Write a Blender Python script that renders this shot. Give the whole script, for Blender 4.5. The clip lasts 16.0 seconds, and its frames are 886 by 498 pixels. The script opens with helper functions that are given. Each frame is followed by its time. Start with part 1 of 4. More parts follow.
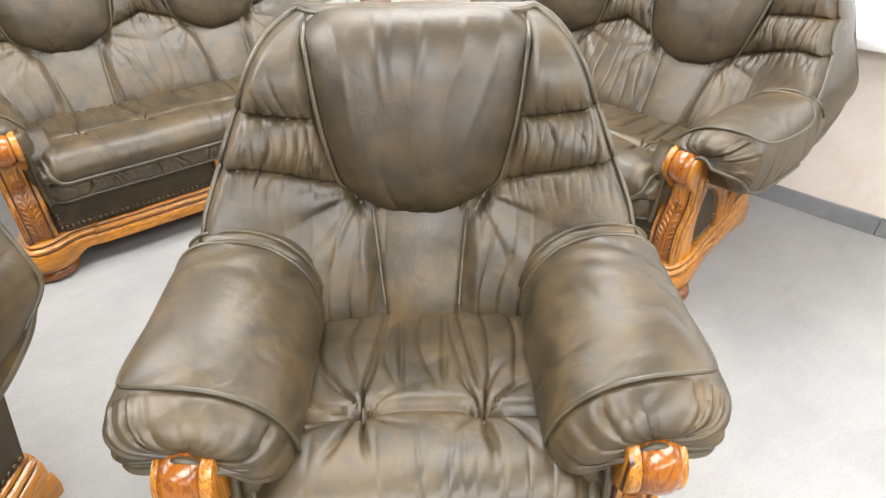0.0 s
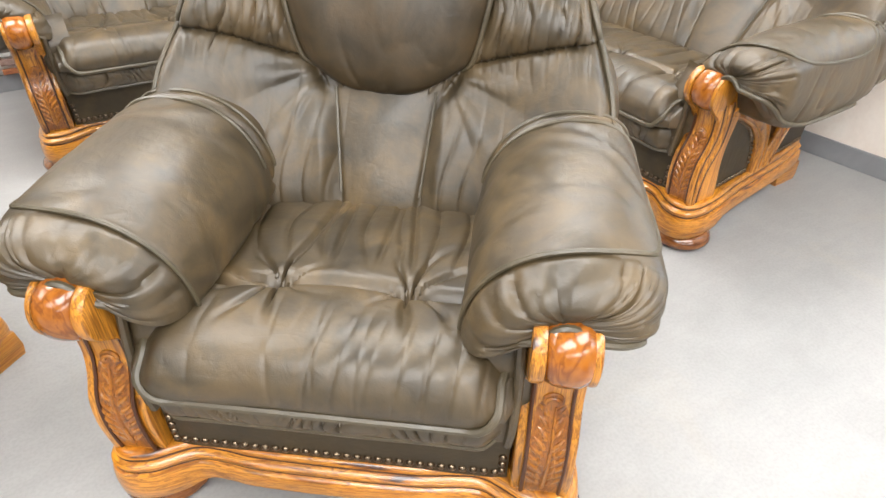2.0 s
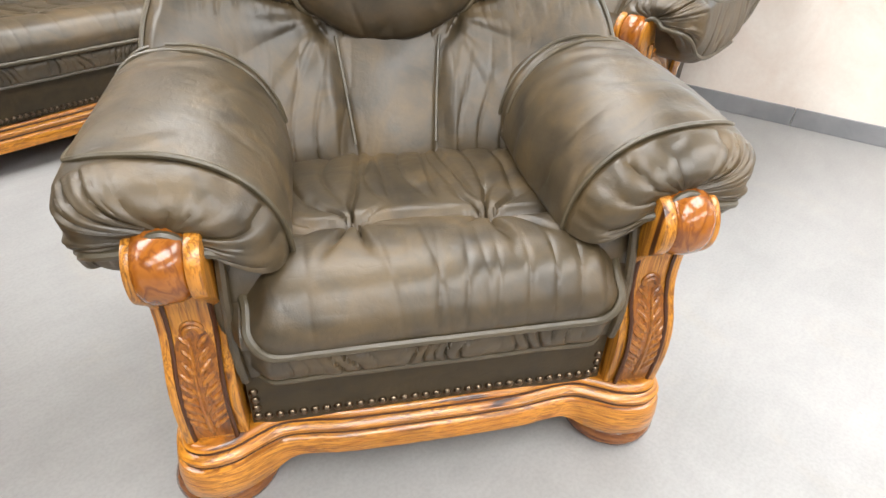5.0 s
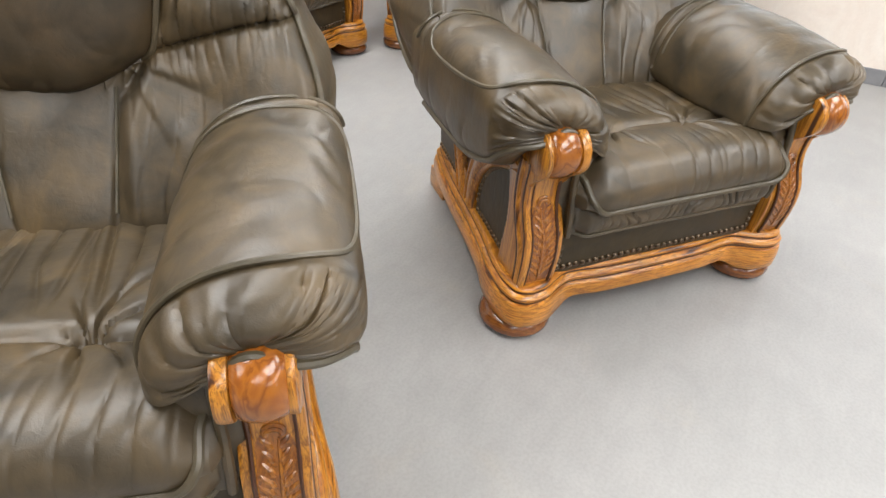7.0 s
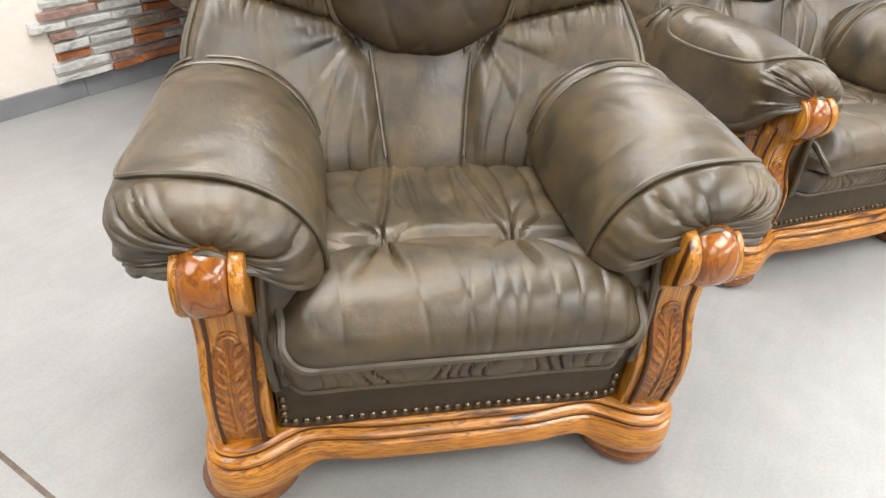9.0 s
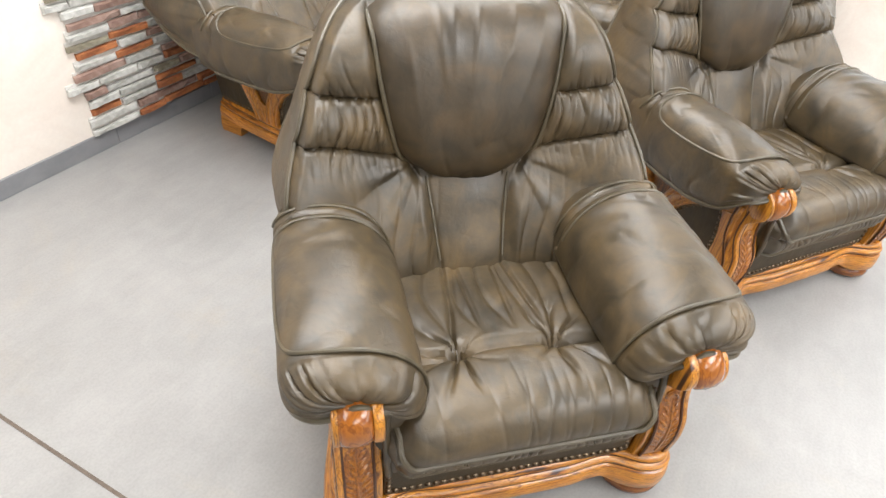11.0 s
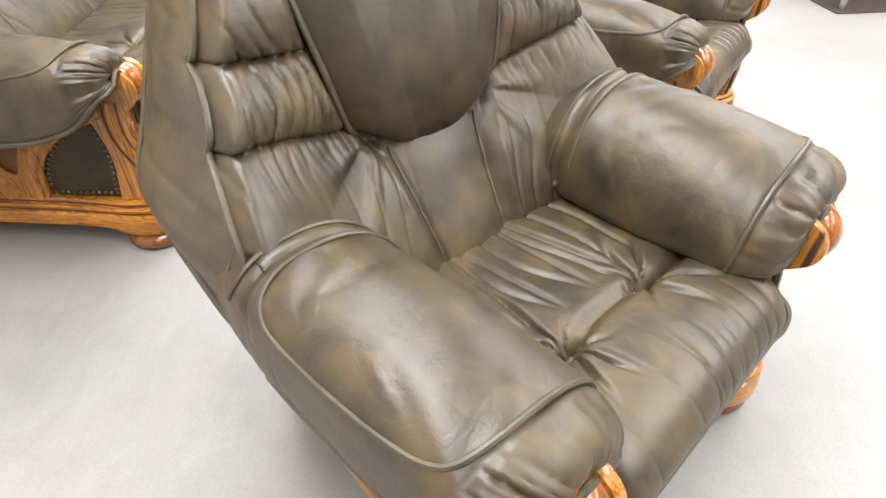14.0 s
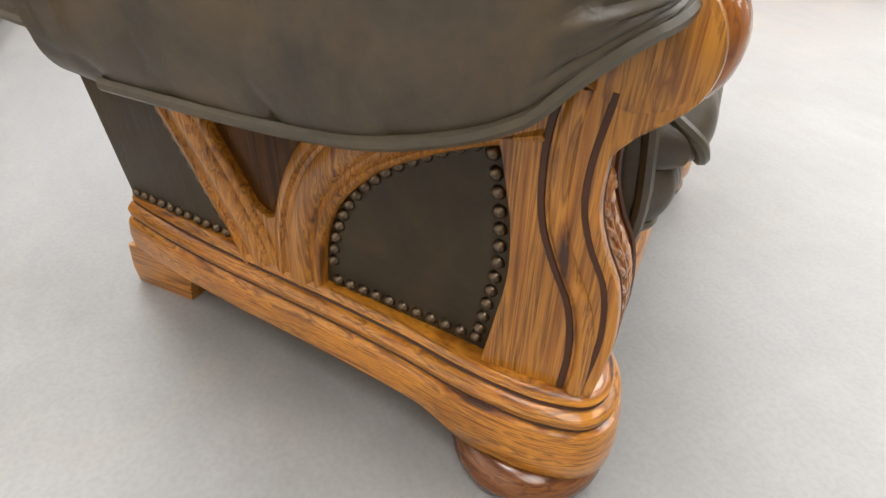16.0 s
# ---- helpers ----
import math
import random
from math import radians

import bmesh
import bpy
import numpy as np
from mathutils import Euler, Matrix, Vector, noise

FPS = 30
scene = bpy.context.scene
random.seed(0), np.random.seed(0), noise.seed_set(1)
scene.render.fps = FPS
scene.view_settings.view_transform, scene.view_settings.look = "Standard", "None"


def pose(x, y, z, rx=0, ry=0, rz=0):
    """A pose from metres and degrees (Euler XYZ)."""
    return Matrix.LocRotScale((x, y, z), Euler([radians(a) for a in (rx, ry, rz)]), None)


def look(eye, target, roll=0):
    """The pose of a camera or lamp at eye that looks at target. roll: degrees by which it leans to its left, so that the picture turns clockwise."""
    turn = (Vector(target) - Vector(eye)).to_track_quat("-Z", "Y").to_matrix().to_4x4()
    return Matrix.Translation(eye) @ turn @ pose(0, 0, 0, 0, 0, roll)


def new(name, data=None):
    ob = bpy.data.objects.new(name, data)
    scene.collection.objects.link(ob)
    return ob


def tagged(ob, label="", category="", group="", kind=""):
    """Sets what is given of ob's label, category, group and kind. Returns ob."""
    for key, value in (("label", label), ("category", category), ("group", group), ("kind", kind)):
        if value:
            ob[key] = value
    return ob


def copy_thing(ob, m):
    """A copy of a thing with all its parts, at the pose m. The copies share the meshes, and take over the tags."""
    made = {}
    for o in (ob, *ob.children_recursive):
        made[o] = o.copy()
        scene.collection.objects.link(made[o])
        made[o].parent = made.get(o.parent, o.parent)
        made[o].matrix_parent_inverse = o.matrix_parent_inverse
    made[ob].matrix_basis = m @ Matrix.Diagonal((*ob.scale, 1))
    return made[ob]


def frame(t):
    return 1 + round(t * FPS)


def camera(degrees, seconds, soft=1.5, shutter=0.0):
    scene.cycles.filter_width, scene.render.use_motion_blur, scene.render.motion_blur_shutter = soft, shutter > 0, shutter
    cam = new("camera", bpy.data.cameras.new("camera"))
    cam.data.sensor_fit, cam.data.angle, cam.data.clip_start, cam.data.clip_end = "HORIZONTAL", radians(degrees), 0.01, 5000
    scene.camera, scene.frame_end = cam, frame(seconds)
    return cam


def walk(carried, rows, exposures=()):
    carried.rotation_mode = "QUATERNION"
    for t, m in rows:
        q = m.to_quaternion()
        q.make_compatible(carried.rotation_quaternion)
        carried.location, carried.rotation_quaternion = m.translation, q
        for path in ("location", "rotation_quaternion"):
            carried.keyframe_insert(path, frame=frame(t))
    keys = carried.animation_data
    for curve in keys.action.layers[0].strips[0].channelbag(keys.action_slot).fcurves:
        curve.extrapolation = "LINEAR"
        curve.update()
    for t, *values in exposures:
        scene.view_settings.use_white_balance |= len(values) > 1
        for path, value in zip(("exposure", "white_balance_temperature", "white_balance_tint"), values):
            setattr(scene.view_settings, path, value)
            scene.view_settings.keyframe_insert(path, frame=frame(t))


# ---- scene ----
cam = camera(73.6, 16.0)
PATH = [
    (0, (0.122, 0.259, 1.438), (0.105, 1.903, 0.299), 0.0),
    (0.5, (0.179, 0.316, 1.411), (0.052, 1.949, 0.263), -1.0),
    (1, (0.263, 0.265, 1.343), (0.056, 1.843, 0.131), 0.4),
    (1.5, (0.324, 0.234, 1.264), (0.075, 1.793, 0.036), 1.4),
    (2, (0.387, 0.253, 1.204), (0.143, 1.837, 0.007), 0.7),
    (2.5, (0.405, 0.258, 1.069), (0.184, 1.896, -0.057), -0.2),
    (3, (0.373, 0.239, 0.957), (0.171, 1.905, -0.131), 2.1),
    (3.5, (0.318, 0.211, 0.947), (0.086, 1.876, -0.137), 2.0),
    (4, (0.196, 0.182, 0.948), (0.047, 1.822, -0.186), 3.0),
    (4.2, (0.164, 0.176, 0.969), (0.136, 1.829, -0.156), 2.9),
    (6.3, (-0.596, -0.026, 1.118), (-0.084, 1.512, -0.054), 6.2),
    (6.5, (-0.682, -0.071, 1.129), (-0.133, 1.457, -0.039), 6.9),
    (7, (-0.962, -0.142, 1.159), (-0.388, 1.336, -0.060), 4.1),
    (7.5, (-1.202, -0.115, 1.146), (-0.526, 1.255, -0.145), 3.5),
    (8, (-1.400, -0.113, 1.110), (-0.629, 1.238, -0.147), 6.2),
    (8.5, (-1.543, -0.201, 1.092), (-0.963, 1.298, -0.100), 5.5),
    (8.7, (-1.604, -0.238, 1.087), (-1.057, 1.301, -0.068), 4.4),
    (10.8, (-1.922, -0.170, 1.596), (-1.295, 1.184, 0.265), 5.1),
    (11, (-1.926, -0.171, 1.606), (-1.300, 1.211, 0.303), 5.4),
    (11.5, (-1.924, -0.152, 1.641), (-1.246, 1.233, 0.367), 5.7),
    (12, (-1.937, -0.094, 1.719), (-1.248, 1.291, 0.451), 6.4),
    (12.5, (-1.962, -0.047, 1.653), (-1.185, 1.322, 0.419), 8.7),
    (13, (-1.938, 0.170, 1.588), (-1.069, 1.527, 0.404), 8.2),
    (13.5, (-1.992, 0.351, 1.481), (-1.009, 1.618, 0.286), 5.9),
    (14, (-2.162, 0.409, 1.264), (-0.936, 1.347, -0.007), 0.0),
    (14.5, (-2.249, 0.401, 1.057), (-0.747, 1.132, -0.042), 5.3),
    (15, (-2.314, 0.391, 0.860), (-0.747, 0.975, -0.238), 2.6),
    (15.5, (-2.304, 0.426, 0.711), (-0.712, 0.981, -0.365), 2.6),
    (16, (-2.287, 0.536, 0.676), (-0.728, 0.999, -0.488), 1.7),
]
EXPOSURES = [(0.0, 0.18), (1.5, 0.30), (3.0, 0.10), (4.2, 0.22), (6.5, -0.26), (7.4, -0.27), (8.0, -0.18), (8.7, 0.06), (11.0, 0.02), (11.6, -0.08), (12.5, 0.03), (13.6, 0.28), (14.6, 0.08), (16.0, -0.14)]
walk(cam, [(t, look(eye, target, roll)) for t, eye, target, roll in PATH], EXPOSURES)

# ---- world, light ----
RM = pose(0, 0, 0, 0, 0, 40)          # the room stands turned to the chairs
ROOM = dict(a0=-4.6, a1=3.04, b0=-5.6, b1=3.63, h=2.9)
world = bpy.data.worlds.new("sky")
scene.world = world
world.use_nodes = True
wn = world.node_tree.nodes
sky = wn.new("ShaderNodeTexSky")
sky.sky_type = "NISHITA"
sky.sun_disc = False
sky.sun_elevation, sky.sun_rotation = radians(38), radians(200)
world.node_tree.links.new(sky.outputs[0], wn["Background"].inputs[0])
wn["Background"].inputs[1].default_value = 0.12


def area(name, m, sx, sy, power, col=(1, 1, 1)):
    d = bpy.data.lights.new(name, "AREA")
    d.shape, d.size, d.size_y, d.energy, d.color = "RECTANGLE", sx, sy, power, col
    ob = new(name, d)
    ob.matrix_world = m
    return ob


# ---- materials ----
def mat(name, rough=0.5, metal=0.0):
    m = bpy.data.materials.new(name)
    m.use_nodes = True
    nt = m.node_tree
    b = nt.nodes["Principled BSDF"]
    b.inputs["Roughness"].default_value = rough
    b.inputs["Metallic"].default_value = metal
    return m, nt, b


def nd(nt, kind, **kw):
    n = nt.nodes.new(kind)
    for k, v in kw.items():
        if k in n.inputs:
            n.inputs[k].default_value = v
        else:
            n.inputs[k.replace("_", " ")].default_value = v
    return n


def coords(nt, scale=(1, 1, 1), rot=(0, 0, 0), kind="Object"):
    tc = nt.nodes.new("ShaderNodeTexCoord")
    mp = nt.nodes.new("ShaderNodeMapping")
    mp.inputs["Scale"].default_value = scale
    mp.inputs["Rotation"].default_value = [radians(a) for a in rot]
    nt.links.new(tc.outputs[kind], mp.inputs[0])
    return mp.outputs[0]


def tex(nt, vec, scale, detail=4.0, rough=0.55, dist=0.0):
    n = nd(nt, "ShaderNodeTexNoise", Scale=scale, Detail=detail, Roughness=rough, Distortion=dist)
    nt.links.new(vec, n.inputs["Vector"])
    return n.outputs["Fac"]


def ramp(nt, fac, *stops):
    r = nt.nodes.new("ShaderNodeValToRGB")
    e = r.color_ramp.elements
    while len(e) < len(stops):
        e.new(0.5)
    for el, (p, c) in zip(e, stops):
        el.position, el.color = p, (*c, 1) if len(c) == 3 else c
    nt.links.new(fac, r.inputs[0])
    return r.outputs[0]


def mix(nt, fac, a, b, mode="MIX"):
    n = nt.nodes.new("ShaderNodeMix")
    n.data_type, n.blend_type = "RGBA", mode
    for sock, v in ((n.inputs[0], fac), (n.inputs[6], a), (n.inputs[7], b)):
        if isinstance(v, (int, float)):
            sock.default_value = v
        elif isinstance(v, tuple):
            sock.default_value = (*v, 1)
        else:
            nt.links.new(v, sock)
    return n.outputs[2]


def bump(nt, b, *layers):
    last = None
    for fac, strength, dist in layers:
        n = nd(nt, "ShaderNodeBump", Strength=strength, Distance=dist)
        nt.links.new(fac, n.inputs["Height"])
        if last:
            nt.links.new(last, n.inputs["Normal"])
        last = n.outputs[0]
    nt.links.new(last, b.inputs["Normal"])


def g3(v):
    return (v, v, v)


def leather(name, dark, mid, warm, rough=0.44, spec=0.74):
    m, nt, b = mat(name, rough)
    o = coords(nt)
    patches = tex(nt, o, 9.0, 4, 0.62, 0.7)
    mottle = tex(nt, o, 24.0, 5, 0.6, 0.3)
    col = ramp(nt, patches, (0.30, dark), (0.50, mid), (0.74, warm))
    fine = ramp(nt, mottle, (0.3, g3(0.86)), (0.7, g3(1.12)))
    nt.links.new(mix(nt, 1.0, col, fine, "MULTIPLY"), b.inputs["Base Color"])
    nt.links.new(ramp(nt, patches, (0.3, g3(rough - 0.05)), (0.75, g3(rough + 0.07))), b.inputs["Roughness"])
    vor = nd(nt, "ShaderNodeTexVoronoi", Scale=380.0)
    nt.links.new(o, vor.inputs["Vector"])
    def lines(scale, rot, size, seed):
        """Long sinuous creases: the zero lines of a stretched noise, broken up by a second one."""
        v = coords(nt, scale, rot)
        n = nd(nt, "ShaderNodeTexNoise", Scale=size, Detail=1.5, Roughness=0.45, Distortion=0.35)
        n.noise_dimensions = "4D"
        n.inputs["W"].default_value = seed
        nt.links.new(v, n.inputs["Vector"])
        thin = ramp(nt, n.outputs["Fac"], (0.42, g3(1)), (0.495, g3(0)), (0.55, g3(0.85)), (0.62, g3(1)))
        where = ramp(nt, tex(nt, o, 7 + seed, 1), (0.42, g3(1)), (0.58, g3(0)))
        return mix(nt, where, thin, (1.0, 1.0, 1.0))
    bump(nt, b, (tex(nt, coords(nt, (14, 14, 5)), 1.3, 2, 0.5, 0.3), 0.16, 0.010),
         (lines((10, 10, 2.0), (8, 0, 12), 1.6, 1.0), 0.10, 0.0030), (lines((7, 22, 9), (20, 35, -30), 1.5, 2.3), 0.08, 0.0024), (lines((24, 8, 20), (-15, 10, 40), 1.7, 3.1), 0.06, 0.0018), (tex(nt, o, 42.0, 4, 0.62, 0.8), 0.30, 0.0030), (vor.outputs["Distance"], 0.14, 0.0006))
    b.inputs["Specular IOR Level"].default_value = spec
    return m


def oak(name, light, mid, dark, rough=0.30, along=(0.7, 15, 15), pore=0.6):
    m, nt, b = mat(name, rough)
    v = coords(nt, along)
    grain = tex(nt, v, 4.0, 3.5, 0.58, 0.7)
    pores = tex(nt, coords(nt, tuple(3.2 * a for a in along)), 9.0, 3, 0.6, 0.3)
    blot = tex(nt, coords(nt), 6.0, 3, 0.5, 0.5)
    half = tuple((a + b) / 2 for a, b in zip(dark, mid))
    col = ramp(nt, grain, (0.30, dark), (0.41, mid), (0.50, light), (0.555, half), (0.60, light), (0.68, mid), (0.78, dark))
    col = mix(nt, pore, col, ramp(nt, pores, (0.36, g3(0.35)), (0.48, g3(1.0))), "MULTIPLY")
    col = mix(nt, 1.0, col, ramp(nt, blot, (0.3, g3(0.72)), (0.7, g3(1.18))), "MULTIPLY")
    nt.links.new(col, b.inputs["Base Color"])
    b.inputs["Coat Weight"].default_value = 0.45
    b.inputs["Coat Roughness"].default_value = 0.14
    bump(nt, b, (grain, 0.10, 0.002), (pores, 0.18, 0.0008))
    return m


LEATHER = leather("olive_leather", (0.029, 0.0215, 0.0112), (0.062, 0.0435, 0.0205), (0.110, 0.071, 0.0280))
LEATHER_HEAD = leather("brown_leather", (0.028, 0.0205, 0.011), (0.049, 0.034, 0.017), (0.078, 0.049, 0.020), 0.42)
LEATHER_PANEL = leather("panel_leather", (0.030, 0.0215, 0.0110), (0.044, 0.031, 0.0145), (0.062, 0.042, 0.018), 0.48, 0.35)
PIPING = leather("piping_leather", (0.046, 0.038, 0.022), (0.070, 0.056, 0.031), (0.096, 0.072, 0.038), 0.42)
OAK_H = oak("oak_level_grain", (0.63, 0.262, 0.026), (0.44, 0.150, 0.012), (0.065, 0.017, 0.002), along=(1.6, 1.6, 24))
OAK_Y = oak("oak_along_y", (0.56, 0.235, 0.024), (0.40, 0.138, 0.011), (0.085, 0.022, 0.003), along=(15, 0.4, 15))
OAK_Z = oak("oak_upright", (0.59, 0.250, 0.028), (0.41, 0.146, 0.014), (0.055, 0.015, 0.003), along=(14, 14, 0.38))
# Darker copy of the upright oak; the recess's shade is in the colour.
OAK_INSET_SHADE = oak("oak_inset_shaded", (0.34, 0.125, 0.018), (0.25, 0.080, 0.010), (0.07, 0.018, 0.003), along=(15, 15, 0.7))
OAK_LEAF = oak("oak_leaf", (0.40, 0.150, 0.018), (0.30, 0.098, 0.011), (0.12, 0.032, 0.005), 0.30, along=(6, 6, 2))
OAK_RED = oak("oak_turned", (0.36, 0.118, 0.014), (0.27, 0.078, 0.009), (0.14, 0.034, 0.005), 0.18, along=(5, 5, 2), pore=0.1)
OAK_CARVED = oak("oak_carved", (0.33, 0.115, 0.014), (0.23, 0.070, 0.009), (0.09, 0.023, 0.004), 0.32, along=(10, 10, 2))
OAK_DARK = oak("oak_dark_foot", (0.24, 0.085, 0.018), (0.17, 0.052, 0.010), (0.09, 0.026, 0.005), 0.2, along=(2, 2, 14))
# Dark strip colour: groove stain together with the shade inside the grooves.
STAIN_SHADE = mat("groove_stain_and_shade", 0.4)[0]
STAIN_SHADE.node_tree.nodes["Principled BSDF"].inputs["Base Color"].default_value = (0.06, 0.018, 0.005, 1)
STUD, _nt, _b = mat("aged_brass_stud", 0.32, 1.0)
_nt.links.new(ramp(_nt, tex(_nt, coords(_nt), 160, 2), (0.35, (0.06, 0.045, 0.035)), (0.65, (0.24, 0.18, 0.12))), _b.inputs["Base Color"])


def concrete():
    m, nt, b = mat("polished_concrete", 0.42)
    o = coords(nt)
    big = tex(nt, o, 1.1, 5, 0.6, 0.6)
    mid = tex(nt, o, 6.0, 6, 0.65, 0.8)
    streak = tex(nt, coords(nt, (2.2, 9, 1), (0, 0, 25)), 2.5, 5, 0.6, 0.8)
    spots = tex(nt, o, 38.0, 4, 0.6)
    col = ramp(nt, big, (0.3, (0.280, 0.278, 0.274)), (0.7, (0.345, 0.342, 0.336)))
    col = mix(nt, 0.5, col, ramp(nt, mid, (0.3, g3(0.84)), (0.7, g3(1.10))), "MULTIPLY")
    col = mix(nt, 0.22, col, ramp(nt, streak, (0.35, g3(0.86)), (0.65, g3(1.08))), "MULTIPLY")
    col = mix(nt, ramp(nt, spots, (0.68, g3(0)), (0.76, g3(0.35))), col, (0.26, 0.24, 0.20))
    warm = tex(nt, coords(nt, (1, 1, 1), (0, 0, 40)), 2.3, 5, 0.65, 1.2)
    col = mix(nt, ramp(nt, warm, (0.56, g3(0)), (0.70, g3(0.30))), col, (0.36, 0.325, 0.27))
    grit = tex(nt, o, 120.0, 2, 0.5)
    col = mix(nt, 0.5, col, ramp(nt, grit, (0.35, g3(0.90)), (0.6, g3(1.04))), "MULTIPLY")
    nt.links.new(col, b.inputs["Base Color"])
    nt.links.new(ramp(nt, mid, (0.3, g3(0.42)), (0.7, g3(0.60))), b.inputs["Roughness"])
    bump(nt, b, (mid, 0.10, 0.004), (spots, 0.06, 0.001))
    return m


def plaster(name, lo, hi):
    m, nt, b = mat(name, 0.75)
    o = coords(nt)
    cloud = tex(nt, o, 3.2, 5, 0.62, 1.0)
    fine = tex(nt, o, 60, 4, 0.6)
    col = ramp(nt, cloud, (0.3, lo), (0.68, hi))
    nt.links.new(mix(nt, 0.4, col, ramp(nt, fine, (0.3, g3(0.93)), (0.7, g3(1.05))), "MULTIPLY"), b.inputs["Base Color"])
    bump(nt, b, (fine, 0.15, 0.001), (cloud, 0.1, 0.003))
    return m


def simple(name, lo, hi, rough=0.5, scale=8.0, metal=0.0, fine=0.1):
    m, nt, b = mat(name, rough, metal)
    o = coords(nt)
    n1 = tex(nt, o, scale, 5, 0.6, 0.4)
    nt.links.new(ramp(nt, n1, (0.3, lo), (0.7, hi)), b.inputs["Base Color"])
    bump(nt, b, (tex(nt, o, scale * 14, 3), fine, 0.001))
    return m


FLOOR = concrete()
WALLPAPER = plaster("beige_wallpaper", (0.76, 0.67, 0.60), (0.84, 0.79, 0.73))
# Taupe for the unseen ceiling and walls, kept dark to reduce bounced light.
REAR_WALL = plaster("taupe_plaster", (0.24, 0.21, 0.18), (0.30, 0.265, 0.23))
WHITE_PAINT = simple("white_window_plastic", (0.78, 0.78, 0.77), (0.84, 0.84, 0.83), 0.3)
SKIRTING = simple("grey_skirting_tile", (0.20, 0.205, 0.22), (0.26, 0.265, 0.28), 0.45)
MORTAR = simple("grey_mortar", (0.60, 0.585, 0.56), (0.78, 0.77, 0.74), 0.85, 20, fine=0.5)
CARPET = simple("dark_brown_carpet", (0.045, 0.032, 0.028), (0.075, 0.052, 0.045), 0.9, 30, fine=0.6)
PINE = oak("honey_pine", (0.62, 0.27, 0.06), (0.50, 0.19, 0.035), (0.30, 0.10, 0.02), 0.3, along=(15, 15, 0.7))
WALNUT = oak("dark_cabinet_wood", (0.10, 0.032, 0.018), (0.07, 0.022, 0.012), (0.03, 0.01, 0.006), 0.3, along=(15, 15, 0.7))
IRON = simple("dark_iron", (0.03, 0.03, 0.03), (0.05, 0.048, 0.045), 0.4, metal=1.0)
RUST_STONE = simple("rust_orange_stone", (0.20, 0.060, 0.026), (0.60, 0.23, 0.085), 0.8, 22, fine=0.7)
GREY_STONE = simple("pale_grey_stone", (0.38, 0.385, 0.36), (0.72, 0.715, 0.69), 0.8, 16, fine=0.7)
MAUVE_STONE = simple("brown_mauve_stone", (0.20, 0.11, 0.085), (0.46, 0.33, 0.28), 0.8, 16, fine=0.7)
OLIVE_STONE = simple("olive_grey_stone", (0.13, 0.11, 0.075), (0.40, 0.37, 0.28), 0.8, 16, fine=0.7)
JOINT = simple("dark_floor_joint", (0.09, 0.07, 0.055), (0.16, 0.125, 0.10), 0.8, 30)
GLASS, _nt, _b = mat("window_glass", 0.02)
_b.inputs["Transmission Weight"].default_value = 1.0
STEEL = simple("brushed_steel", (0.50, 0.50, 0.50), (0.62, 0.62, 0.62), 0.3, metal=1.0)


# ---- mesh helpers ----
def smooth01(e0, e1, x):
    t = min(1.0, max(0.0, (x - e0) / (e1 - e0)))
    return t * t * (3 - 2 * t)


def lerp(table, x):
    """Smooth interpolation in a table of (x, value)."""
    xs = [p[0] for p in table]
    ys = [p[1] for p in table]
    if x <= xs[0]:
        return ys[0]
    if x >= xs[-1]:
        return ys[-1]
    i = max(k for k in range(len(xs)) if xs[k] <= x)
    i = min(i, len(xs) - 2)
    h = xs[i + 1] - xs[i]
    t = (x - xs[i]) / h

    def slope(k):
        if k == 0:
            return (ys[1] - ys[0]) / (xs[1] - xs[0])
        if k == len(xs) - 1:
            return (ys[-1] - ys[-2]) / (xs[-1] - xs[-2])
        return (ys[k + 1] - ys[k - 1]) / (xs[k + 1] - xs[k - 1])
    m0, m1 = slope(i) * h, slope(i + 1) * h
    t2, t3 = t * t, t * t * t
    return (2 * t3 - 3 * t2 + 1) * ys[i] + (t3 - 2 * t2 + t) * m0 + (3 * t2 - 2 * t3) * ys[i + 1] + (t3 - t2) * m1


def spline(pts, n, closed=False):
    """n points along a Catmull-Rom curve through pts, evenly by parameter."""
    P = [Vector(p) for p in pts]
    k = len(P)
    segs = k if closed else k - 1
    out = []
    total = n if closed else n - 1
    for j in range(n):
        s = j * segs / total
        i = min(int(s), segs - 1)
        t = s - i
        if closed:
            a, b, c, d = (P[(i + q) % k] for q in (-1, 0, 1, 2))
        else:
            a, b, c, d = (P[min(max(i + q, 0), k - 1)] for q in (-1, 0, 1, 2))
        out.append(0.5 * ((2 * b) + (c - a) * t + (2 * a - 5 * b + 4 * c - d) * t * t + (3 * b - a - 3 * c + d) * t ** 3))
    return out


def sheet(nu, nv, f, cu=False, cv=False, flip=False):
    """A grid of quads; f(u, v) with u, v in 0..1 gives each corner."""
    du, dv = (nu if cu else nu - 1), (nv if cv else nv - 1)
    verts = [tuple(f(i / du, j / dv)) for j in range(nv) for i in range(nu)]
    faces = []
    for j in range(nv if cv else nv - 1):
        for i in range(nu if cu else nu - 1):
            a, b = j * nu + i, j * nu + (i + 1) % nu
            c, d = ((j + 1) % nv) * nu + (i + 1) % nu, ((j + 1) % nv) * nu + i
            faces.append((d, c, b, a) if flip else (a, b, c, d))
    return verts, faces


def join(*geos):
    V, F = [], []
    for v, f in geos:
        n = len(V)
        V += list(v)
        F += [tuple(i + n for i in q) for q in f]
    return V, F


def mirror(geo):
    v, f = geo
    return [(-p[0], p[1], p[2]) for p in v], [tuple(reversed(q)) for q in f]


